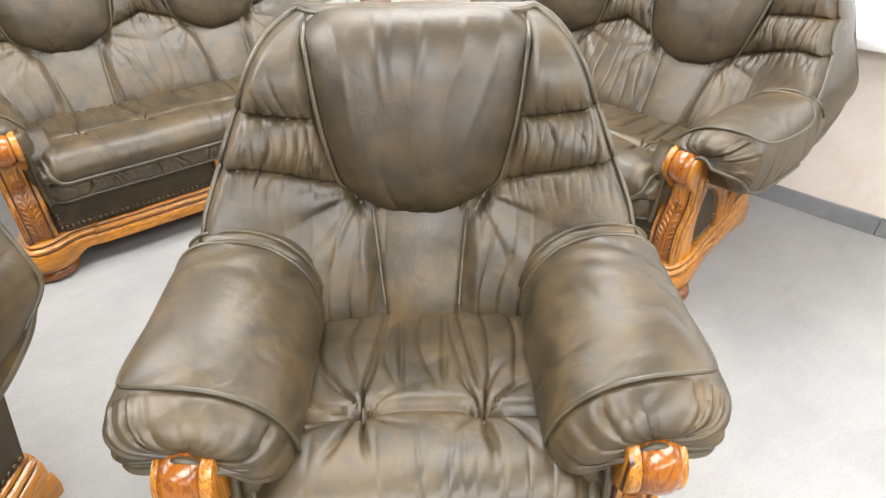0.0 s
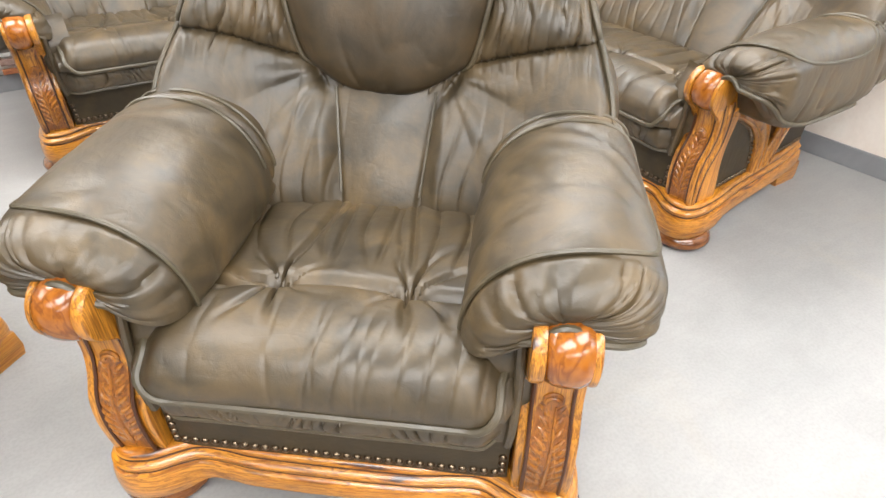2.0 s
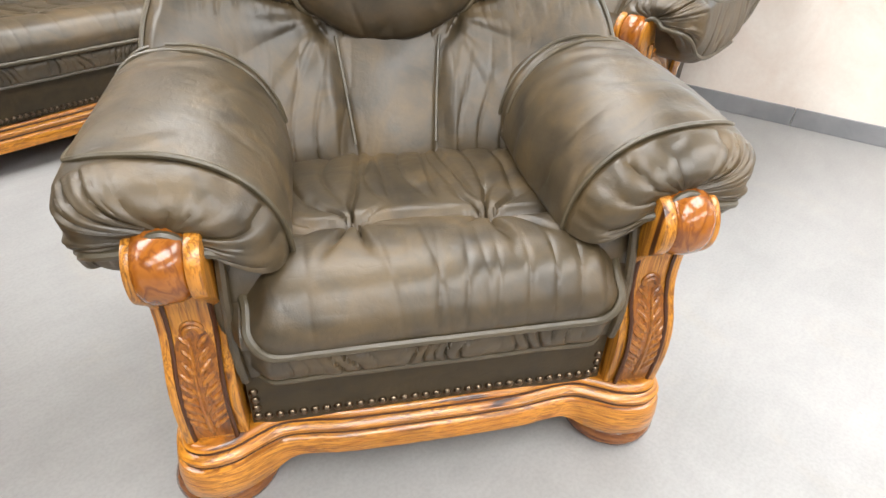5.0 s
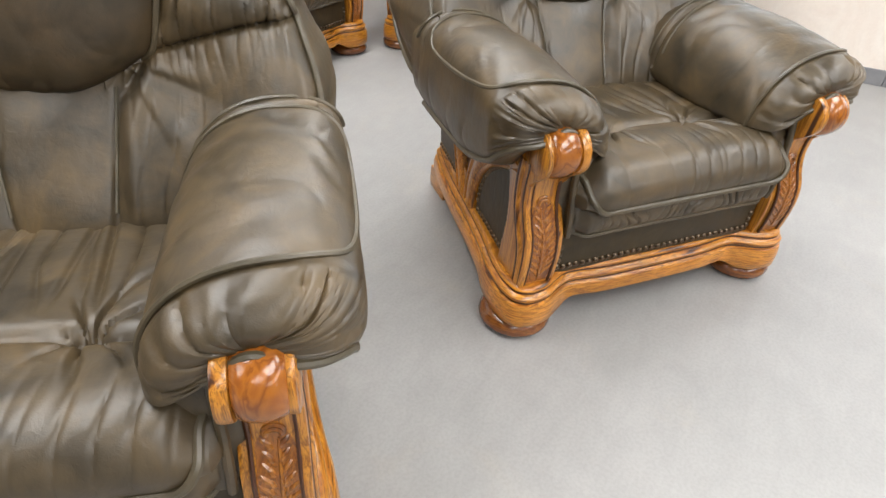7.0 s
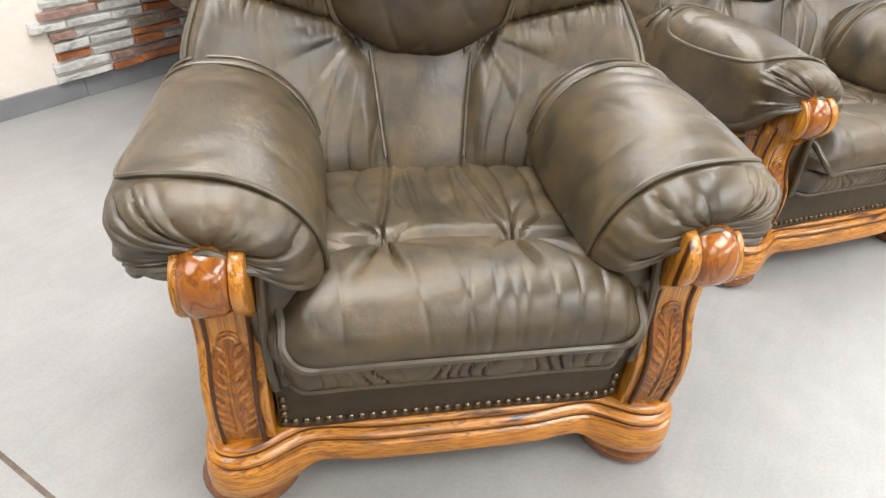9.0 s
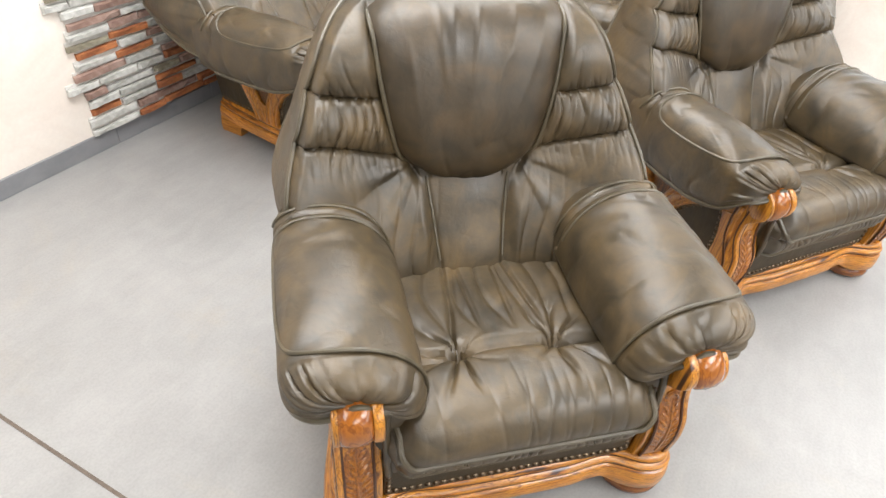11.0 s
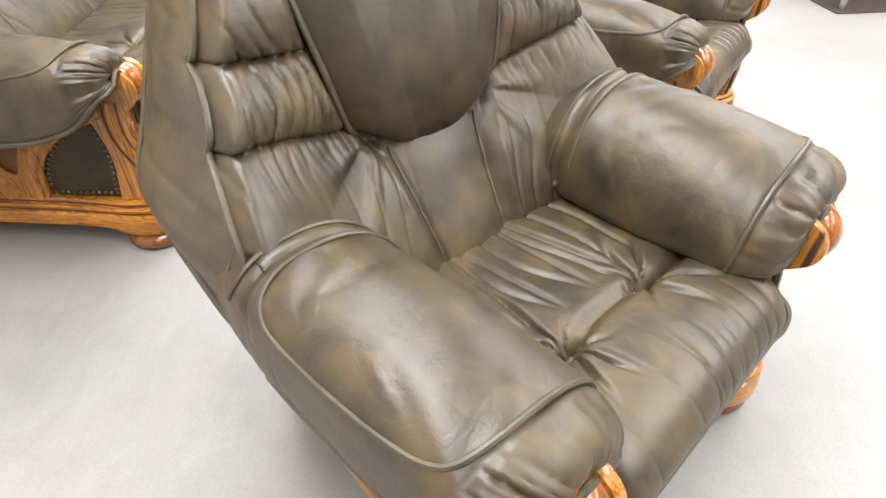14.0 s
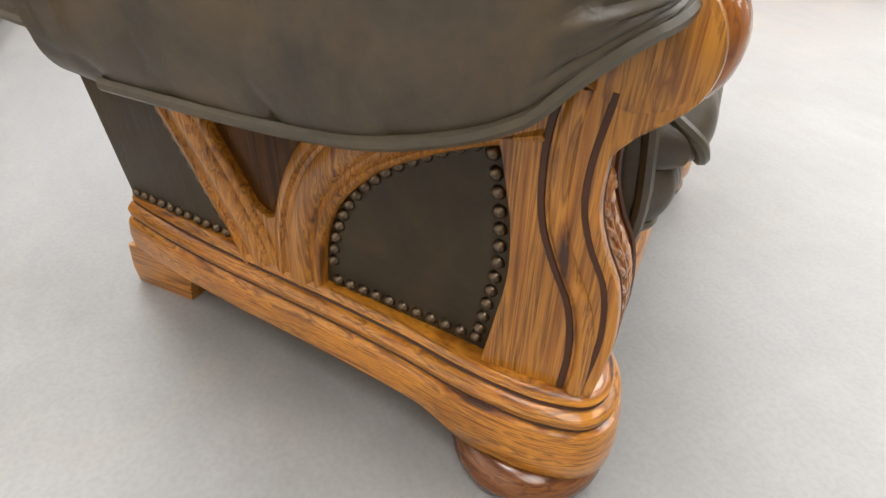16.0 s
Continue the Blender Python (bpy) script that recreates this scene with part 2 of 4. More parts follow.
def moved(geo, m):
    v, f = geo
    return [tuple(m @ Vector(p)) for p in v], f


def tube(pts, r, n=8, closed=False, caps=True):
    """A round cord along points; r is a number or one radius per point."""
    P = [Vector(p) for p in pts]
    k = len(P)
    R = r if isinstance(r, (list, tuple)) else [r] * k
    tang = []
    for i in range(k):
        a, b = (P[(i - 1) % k], P[(i + 1) % k]) if closed else (P[max(i - 1, 0)], P[min(i + 1, k - 1)])
        t = b - a
        tang.append(t.normalized() if t.length > 1e-9 else Vector((0, 0, 1)))
    ref = Vector((0, 0, 1)) if abs(tang[0].z) < 0.9 else Vector((1, 0, 0))
    side = tang[0].cross(ref).normalized()
    V, F = [], []
    for i in range(k):
        side = (side - tang[i] * side.dot(tang[i]))
        side = side.normalized() if side.length > 1e-6 else tang[i].orthogonal().normalized()
        up = tang[i].cross(side)
        for j in range(n):
            a = 2 * math.pi * j / n
            V.append(tuple(P[i] + (side * math.cos(a) + up * math.sin(a)) * R[i]))
    for i in range(k if closed else k - 1):
        for j in range(n):
            a, b = i * n + j, i * n + (j + 1) % n
            c, d = ((i + 1) % k) * n + (j + 1) % n, ((i + 1) % k) * n + j
            F.append((a, b, c, d))
    if caps and not closed:
        F.append(tuple(range(n - 1, -1, -1)))
        F.append(tuple((k - 1) * n + j for j in range(n)))
    return V, F


def lathe(profile, n=32, axis="z"):
    """Revolve (radius, height) pairs; axis z or x."""
    def f(u, v):
        r, h = profile[min(int(round(v * (len(profile) - 1))), len(profile) - 1)]
        a = 2 * math.pi * u
        return (r * math.cos(a), r * math.sin(a), h) if axis == "z" else (h, r * math.cos(a), r * math.sin(a))
    return sheet(n, len(profile), f, cu=True)


def rbox(x0, x1, y0, y1, z0, z1, bev=0.004, segs=2):
    bm = bmesh.new()
    bmesh.ops.create_cube(bm, size=1, matrix=Matrix.Translation(((x0 + x1) / 2, (y0 + y1) / 2, (z0 + z1) / 2)) @ Matrix.Diagonal((x1 - x0, y1 - y0, z1 - z0, 1)))
    if bev:
        bmesh.ops.bevel(bm, geom=bm.edges[:], offset=bev, segments=segs, affect="EDGES", profile=0.6)
    bm.verts.index_update()
    out = [tuple(v.co) for v in bm.verts], [tuple(v.index for v in f.verts) for f in bm.faces]
    bm.free()
    return out


def slab(poly, axis, lo, hi, bev=0.004, segs=2):
    """A flat board: a 2D outline pushed along an axis ('x': outline is y, z; 'y': x, z; 'z': x, y)."""
    bm = bmesh.new()

    def at(p, h):
        return {"x": (h, p[0], p[1]), "y": (p[0], h, p[1]), "z": (p[0], p[1], h)}[axis]
    low = [bm.verts.new(at(p, lo)) for p in poly]
    top = [bm.verts.new(at(p, hi)) for p in poly]
    n = len(poly)
    bm.faces.new(low[::-1])
    bm.faces.new(top)
    for i in range(n):
        bm.faces.new((low[i], low[(i + 1) % n], top[(i + 1) % n], top[i]))
    bmesh.ops.recalc_face_normals(bm, faces=bm.faces[:])
    if bev:
        rim = [e for e in bm.edges if len(e.link_faces) == 2 and any(len(f.verts) == n and n != 4 for f in e.link_faces)] or bm.edges[:]
        bmesh.ops.bevel(bm, geom=rim, offset=bev, segments=segs, affect="EDGES", profile=0.6, clamp_overlap=True)
    bm.verts.index_update()
    out = [tuple(v.co) for v in bm.verts], [tuple(v.index for v in f.verts) for f in bm.faces]
    bm.free()
    return out


def sweep(pts, section, normal=(1, 0, 0)):
    """A moulding along points in one plane: section is (across, proud) pairs, proud along normal."""
    P = [Vector(p) for p in pts]
    N = Vector(normal)
    k, s = len(P), len(section)
    V, F = [], []
    for i in range(k):
        t = (P[min(i + 1, k - 1)] - P[max(i - 1, 0)]).normalized()
        side = N.cross(t).normalized()
        for a, h in section:
            V.append(tuple(P[i] + side * a + N * h))
    for i in range(k - 1):
        for j in range(s - 1):
            F.append((i * s + j, i * s + j + 1, (i + 1) * s + j + 1, (i + 1) * s + j))
    F.append(tuple(range(s)))
    F.append(tuple((k - 1) * s + j for j in range(s - 1, -1, -1)))
    return V, F


def mesh_of(geo, material, smooth=True):
    me = bpy.data.meshes.new("mesh")
    me.from_pydata(geo[0], [], geo[1])
    me.materials.append(material)
    if smooth:
        me.polygons.foreach_set("use_smooth", [True] * len(me.polygons))
        me.set_sharp_from_angle(angle=radians(42))
    me.update()
    return me


def part(name, geo, material, parent, label="", smooth=True):
    """One mesh under a thing or a part."""
    me = geo if isinstance(geo, bpy.types.Mesh) else mesh_of(geo, material, smooth)
    ob = new(name, me)
    ob.parent = parent
    return tagged(ob, label) if label else ob


def thing(name, label, category, group="", m=None):
    ob = new(name)
    ob.empty_display_size = 0.1
    if m:
        ob.matrix_world = m
    return tagged(ob, label, category, group)


def solid(name, geo, material, label="", category="", group="", kind="", m=None, smooth=True):
    ob = new(name, mesh_of(geo, material, smooth))
    if m:
        ob.matrix_world = m
    return tagged(ob, label, category, group, kind)


def nz(x, y, z=0.0):
    return noise.noise(Vector((x, y, z)))


def ridge(x, y, z=0.0, sharp=3.0):
    """Narrow crests from folded noise, 0..1."""
    return (1 - min(1.0, abs(nz(x, y, z)) * 2)) ** sharp


def gauss(x, w):
    return math.exp(-(x / w) ** 2)


def fold(x, p=3.0):
    """Thin valleys between round pleats, 0..1."""
    return (1 - abs(math.sin(x))) ** p


# ---- the leather seating, one builder for armchairs and sofas ----
def side_lean(y):
    """The sides draw in towards the rear."""
    return 0.030 - 0.11 * y


def base_outline(W):
    half = [(0, -0.038), (W - 0.24, -0.036), (W - 0.170, -0.028), (W - 0.120, -0.026), (W - 0.085, -0.040), (W - 0.035, -0.066), (W + 0.020, -0.072),
            (W + 0.062, -0.048), (W + 0.078, 0.004), (W + 0.078, 0.060), (W + 0.071, 0.12), (W + 0.057, 0.19), (W + 0.041, 0.30), (W + 0.019, 0.50), (W + 0.001, 0.62),
            (W - 0.018, 0.715), (W - 0.032, 0.757), (W - 0.062, 0.770), (W - 0.12, 0.772), (W - 0.20, 0.772), (W * 0.4, 0.772), (0.06, 0.772)]
    pts = half + [(-x, y) for x, y in half[:0:-1]]
    return spline([(x, y, 0) for x, y in pts], 360, closed=True)


def base_geo(W):
    line = base_outline(W)
    n = len(line)
    rings = [(0.175, -0.036), (0.174, -0.026), (0.170, -0.019), (0.164, -0.016), (0.159, -0.020), (0.156, -0.020), (0.153, -0.011), (0.146, -0.005),
             (0.138, -0.006), (0.133, -0.011), (0.129, -0.011), (0.126, -0.003)]
    low = [(0.10, 0.000), (0.5, 0.003), (0.88, 0.002), (1.0, -0.006), (1.0, -0.026)]

    def f(u, v):
        i = int(round(u * n)) % n
        p = line[i]
        t = (line[(i + 1) % n] - line[i - 1]).normalized()
        out = Vector((t.y, -t.x, 0))
        k = int(round(v * (len(rings) + len(low) - 1)))
        lobe = smooth01(W - 0.15, W - 0.07, abs(p.x)) * smooth01(0.16, 0.08, p.y)
        front = smooth01(0.1, 0.0, p.y)
        zb = 0.074 + 0.008 * front + (0.050 - 0.074 - 0.008 * front) * lobe
        if k < len(rings):
            z, d = rings[k]
        else:
            s, d = low[k - len(rings)]
            z = 0.126 + (zb - 0.126) * s
        q = p + out * d
        return q.x, q.y, z
    v, fc = sheet(n, len(rings) + len(low), f, cu=True)
    fc.append(tuple(range(n - 1, -1, -1)))
    return v, fc


POST_FRONT = [(0.165, -0.032), (0.22, -0.040), (0.27, -0.043), (0.325, -0.035), (0.364, -0.016), (0.403, -0.004), (0.448, -0.003), (0.50, -0.010), (0.56, -0.018)]
POST_BACK = [(0.165, 0.092), (0.236, 0.080), (0.304, 0.070), (0.36, 0.072), (0.40, 0.079), (0.453, 0.092), (0.52, 0.115), (0.58, 0.14)]
SIDE_GROOVE = [(0.165, -0.003), (0.23, -0.006), (0.29, 0.003), (0.332, 0.023), (0.379, 0.041), (0.437, 0.047), (0.477, 0.045), (0.55, 0.032)]


def post_slice(x0, x1, grow, top):
    zs = [0.172 + (top - 0.172) * i / 26 for i in range(27)]
    poly = [(lerp(POST_FRONT, z) - grow, z) for z in zs] + [(lerp(POST_BACK, z), z) for z in zs[::-1]]
    return slab(poly, "x", x0, x1, 0.005)


def leaf_carving(W):
    """Acanthus leaf in relief on the face of the post."""
    out = []

    def on(dx, z, lift):
        return (W - 0.004 + dx, lerp(POST_FRONT, z) - lift, z)
    stem = [(0.0 + 0.006 * math.sin(8 * (z - 0.2)), z) for z in [0.20 + 0.19 * i / 14 for i in range(15)]]
    out.append(tube([on(x, z, 0.001) for x, z in stem], [0.0052 - 0.0002 * i for i in range(15)], 7))
    for k in range(9):
        z0 = 0.212 + 0.0205 * k
        size = (0.030 + 0.010 * math.sin(k * 0.6 + 0.5))
        for s in (-1, 1):
            for j in range(2):
                r = size * (1 - 0.30 * j)
                a = 0.50 + 0.62 * j
                pts = []
                for i in range(9):
                    q = i / 8
                    dx = s * (0.003 + r * q * math.cos(a * (0.5 + 0.9 * q) - 0.35))
                    dz = r * q * math.sin(a * (0.5 + 0.9 * q) + 0.35) * 0.95
                    if abs(dx) > 0.033:
                        dx = s * 0.033
                    pts.append(on(dx, z0 + dz - 0.006 * j, -0.0034 + 0.003 * math.sin(math.pi * q)))
                out.append(tube(pts, [0.0022 + 0.0030 * math.sin(math.pi * (0.12 + 0.80 * i / 8)) for i in range(9)], 7))
    ring = [on(0.015 * math.cos(t), 0.404 + 0.013 * math.sin(t), 0.001) for t in [math.pi * (-0.15 + 1.3 * i / 14) for i in range(15)]]
    out.append(tube(ring, 0.0045, 6))
    out.append(tube([on(0.012 * math.cos(t), 0.398 + 0.012 * math.sin(t), 0.003) for t in [math.pi * i / 8 for i in range(9)]], 0.0045, 6))
    return join(*out)


# arm: sections (x, z) along y, a soft arch that falls steeply to the seat; the front end is gathered over the scroll
ARM_CLOSE = [(-0.058, 0.10), (-0.050, 0.32), (-0.040, 0.51), (-0.028, 0.67), (-0.015, 0.79), (0.0, 0.885), (0.02, 0.955), (0.045, 1.0), (0.70, 1.0)]
ARM_NOSE = [(-0.058, -0.030), (-0.050, -0.037), (-0.040, -0.040), (-0.028, -0.036), (-0.015, -0.026), (0.0, -0.009), (0.02, 0.016), (0.045, 0.045), (0.07, 0.07), (0.70, 0.70)]
ARM_TOP = [(-0.066, 0.668), (-0.03, 0.672), (0.0, 0.682), (0.05, 0.686), (0.09, 0.693), (0.15, 0.703), (0.25, 0.710), (0.40, 0.708), (0.50, 0.702), (0.575, 0.665)]
ARM_HEM = [(-0.058, 0.575), (-0.015, 0.568), (0.0, 0.558), (0.02, 0.538), (0.046, 0.510), (0.112, 0.480), (0.20, 0.460), (0.40, 0.456), (0.60, 0.466)]


def arm_point(W, phi, y, lift=0.0):
    c, s = math.cos(phi), math.sin(phi)
    xc, zo, zi = W + 0.030, 0.592 + 0.010 * smooth01(0.03, -0.03, y), 0.500 - 0.010 * smooth01(0.03, -0.03, y)
    ao = 0.113 - 0.010 * smooth01(0.48, 0.575, y)
    ai = 0.200 - 0.012 * smooth01(0.30, 0.55, y)
    top = lerp(ARM_TOP, y)
    hem = (zo - lerp(ARM_HEM, y)) / 0.81

    def power(v, e):
        return math.copysign(abs(v) ** e, v)
    if c >= 0:
        e = 0.70 if s >= 0 else 0.62
        x = xc + (ao + lift) * power(c, e)
        z = zo + (top - zo + lift) * power(s, e) if s >= 0 else zo - (hem + lift) * abs(s) ** e
    else:
        x = xc + (ai + lift) * power(c, 0.94)
        low = zo - hem
        z = zi + (top - zi + lift) * power(s, 0.94) if s >= 0 else zi + (zi - low + lift) * min(s, 0.0) if zi > low else zi + (low - zi) * abs(s)
    sc = lerp(ARM_CLOSE, y)
    mx, mz = W - 0.010, 0.596 + 0.004 * max(0.0, s)
    x, z = mx + (x - mx) * sc, mz + (z - mz) * sc
    if s < 0.3:
        q = abs(x - (W - 0.006)) / 0.070
        over = 0.520 + 0.084 * math.cos(1.57 * min(1.0, q))
        z += max(0.0, over - z) * smooth01(0.07, 0.0, y) * smooth01(1.3, 0.9, q)
    return Vector((x, lerp(ARM_NOSE, y), z))


def arm_geo(W, seed):
    def f(u, v):
        phi = 2 * math.pi * u - 2.27
        y = -0.058 + 0.630 * (v ** 1.25)
        p = arm_point(W, phi, y)
        sc = lerp(ARM_CLOSE, y)
        n = Vector((math.cos(phi) * sc, -1.6 * (1 - sc), math.sin(phi) * sc)).normalized()
        front = smooth01(0.046, 0.016, y)
        deep = 0.3 + 0.7 * smooth01(-0.15, 0.30, nz(phi * 2.1, y * 5, seed + 9))
        wave = phi * 8.5 + 1.8 * nz(phi * 1.1, y * 5, seed)
        d = -front * smooth01(0.12, 0.45, sc) * (0.0110 * deep * fold(wave, 2.4) + 0.0030 * fold(phi * 15 + 3 * nz(phi * 2, y * 12, seed + 2), 3))
        d += front * (0.004 * nz(phi * 2.2, y * 10, seed + 5) + 0.003 * nz(phi * 5, y * 22, seed + 7))
        q = phi if phi < math.pi else phi - 2 * math.pi
        skirt = smooth01(0.55, 0.1, q) * smooth01(-1.3, -0.6, q)
        d -= skirt * 0.0075 * fold(y * 24 + 2.5 * nz(y * 7, phi * 1.2, seed), 3.5) * (0.35 + 0.65 * smooth01(0.2, -0.4, q)) * (0.3 + 0.7 * smooth01(-0.2, 0.25, nz(y * 9, phi, seed + 3)))
        top = smooth01(0.45, 0.9, phi) * smooth01(3.6, 3.0, phi)
        obl = y + 0.13 * math.cos(phi)
        d -= top * (1 - front) * 0.0030 * fold(obl * 15 + 2.6 * nz(y * 4, phi * 1.4, seed), 3) * smooth01(-0.15, 0.3, nz(y * 5 + 3, phi * 1.1, seed + 6)) * smooth01(0.08, 0.16, y)
        d -= top * (1 - front) * 0.0016 * math.sin(obl * 66 + 4.0 * nz(y * 5, phi * 1.3, seed + 1)) * smooth01(-0.10, 0.3, nz(y * 6, phi * 1.2, seed + 8))
        inner = smooth01(2.0, 2.5, phi) * smooth01(4.1, 3.6, phi) + (smooth01(-2.2, -2.5, phi))
        d -= inner * 0.0045 * fold(y * 17 + 5 * (p.z - 0.5) + 2.2 * nz(y * 6, p.z * 9, seed + 4), 3) * smooth01(-0.1, 0.3, nz(y * 5, p.z * 6, seed + 5))
        d += 0.0035 * nz(y * 6 + seed, phi * 1.4, 2.0)
        # soft valleys where the top panel and the rear band are sewn on
        d -= 0.0045 * gauss(y - 0.040, 0.007) * smooth01(0.5, 0.8, phi)
        d -= 0.009 * gauss(y - 0.466, 0.008) * smooth01(-0.2, 0.3, q if q > 0 else -1)
        return p + n * d
    v, fc = sheet(168, 128, f, cu=True)
    fc.append(tuple(range(167, -1, -1)))
    return v, fc


def arm_piping(W):
    R = math.radians
    loop = spline([(R(165), 0.436, 0), (R(140), 0.442, 0), (R(105), 0.444, 0), (R(62), 0.438, 0), (R(34), 0.424, 0), (R(19), 0.390, 0), (R(16), 0.31, 0), (R(18), 0.23, 0), (R(24), 0.155, 0),
                   (R(35), 0.095, 0), (R(54), 0.060, 0), (R(90), 0.044, 0), (R(120), 0.042, 0), (R(150), 0.043, 0), (R(175), 0.047, 0), (R(192), 0.052, 0)], 96)
    a = tube([arm_point(W, p.x, p.y, 0.0005) for p in loop], 0.0050, 7)
    band = spline([(R(180), 0.490, 0), (R(130), 0.494, 0), (R(90), 0.494, 0), (R(60), 0.492, 0), (R(36), 0.496, 0), (R(16), 0.512, 0)], 50)
    b = tube([arm_point(W, p.x, p.y, 0.001) for p in band], 0.0050, 7)
    return a, b


def arm_hem(W):
    R = math.radians
    pts = spline([(R(-150), 0.030, 0), (R(-130), -0.018, 0), (R(-105), -0.038, 0), (R(-75), -0.042, 0), (R(-55), -0.028, 0), (R(-45), 0.006, 0), (R(-45), 0.07, 0), (R(-45), 0.16, 0), (R(-45), 0.30, 0), (R(-45), 0.42, 0), (R(-47), 0.49, 0)], 70)
    return tube([arm_point(W, p.x, p.y, 0.002) for p in pts], 0.0075, 8)


# seat: a strip that runs from the back over the top and down the front
SEAT_PATH = [(0.0, 0.60, 0.448), (0.30, 0.36, 0.466), (0.47, 0.20, 0.476), (0.60, 0.085, 0.497), (0.70, 0.010, 0.503), (0.78, -0.040, 0.490), (0.86, -0.070, 0.458),
             (0.92, -0.081, 0.428), (0.97, -0.076, 0.398), (1.0, -0.060, 0.386)]


def seat_point(W, heads, u, v, seed=0.0, wr=1.0):
    y = lerp([(t, a) for t, a, _ in SEAT_PATH], v)
    z = lerp([(t, b) for t, _, b in SEAT_PATH], v)
    dv = 0.01
    ty = lerp([(t, a) for t, a, _ in SEAT_PATH], min(1, v + dv)) - lerp([(t, a) for t, a, _ in SEAT_PATH], max(0, v - dv))
    tz = lerp([(t, b) for t, _, b in SEAT_PATH], min(1, v + dv)) - lerp([(t, b) for t, _, b in SEAT_PATH], max(0, v - dv))
    L = math.hypot(ty, tz) or 1
    ny, nzz = tz / L, -ty / L
    hw = W - 0.066 - 0.018 * smooth01(0.60, 0.80, v)
    x = u * hw
    e = hw - abs(x)
    d = -(0.030 + 0.010 * smooth01(0.6, 0.75, v) - 0.026 * smooth01(0.80, 0.97, v)) * (1 - smooth01(0, 0.070, e)) ** 1.8
    if wr:
        for h in heads:
            for s in (-1, 1):
                cx, cy = h + s * 0.124, 0.160
                if v < 0.86:
                    r = math.hypot(x - cx, (y - cy))
                    ang = math.atan2(y - cy, x - cx)
                    d -= 0.024 * gauss(r, 0.024) + 0.017 * gauss(r - 0.02, 0.095) * (0.5 + 0.5 * math.sin(ang * 9 + s + seed + 2.4 * nz(ang, r * 8, s))) ** 7 * (0.15 + 0.85 * smooth01(0.06, 0.12, abs(x - h)))
        inside = min(abs(x - h) for h in heads)
        trough = 0.020 * gauss(y - 0.160 - 0.012 * math.cos(inside * 14), 0.016) if v < 0.8 else 0
        d -= trough
        back = smooth01(0.20, 0.30, y) * smooth01(0.60, 0.45, y)
        d -= back * 0.010 * gauss(inside - 0.124 + 0.12 * (y - 0.2), 0.007)
        d -= back * 0.007 * gauss(inside - 0.045 - 0.03 * (y - 0.2), 0.007)
        d -= back * 0.007 * fold(x * 44 + 2.5 * nz(x * 5, y * 4, seed), 3)
        fr = smooth01(0.52, 0.66, v) * smooth01(1.0, 0.9, v)
        d -= fr * 0.0060 * fold(x * 27 + 2.6 * nz(x * 5, v * 0.9, seed + 2), 5.0) * (0.35 + 0.65 * smooth01(-0.2, 0.2, nz(x * 5, v * 0.8, seed + 6)))
        d -= fr * 0.0036 * fold(x * 71 + 3.0 * nz(x * 5, v * 1.2, seed + 4), 3) * smooth01(0.55, 0.80, v) * smooth01(-0.1, 0.25, nz(x * 7, v * 1.1, seed + 9))
        d += 0.004 * nz(x * 6, y * 6 + z * 6, seed)
    return Vector((x, y + ny * d, z + nzz * d))


# backrest: outline, profile and padding
BACK_TOP = 1.105
BACK_H = [(0.40, 0.42), (0.55, 0.475), (0.66, 0.500), (0.72, 0.496), (0.79, 0.474), (0.86, 0.448), (0.93, 0.421), (1.00, 0.392), (1.045, 0.366), (1.075, 0.338), (1.093, 0.312), (1.105, 0.285)]
BACK_Y = [(0.40, 0.470), (0.466, 0.492), (0.60, 0.572), (0.70, 0.632), (0.80, 0.660), (0.93, 0.690), (1.00, 0.712), (1.06, 0.752), (1.105, 0.80)]
BACK_WING = [(0.40, 0.04), (0.50, 0.07), (0.60, 0.11), (0.70, 0.125), (0.80, 0.085), (0.92, 0.030), (1.085, 0.0)]


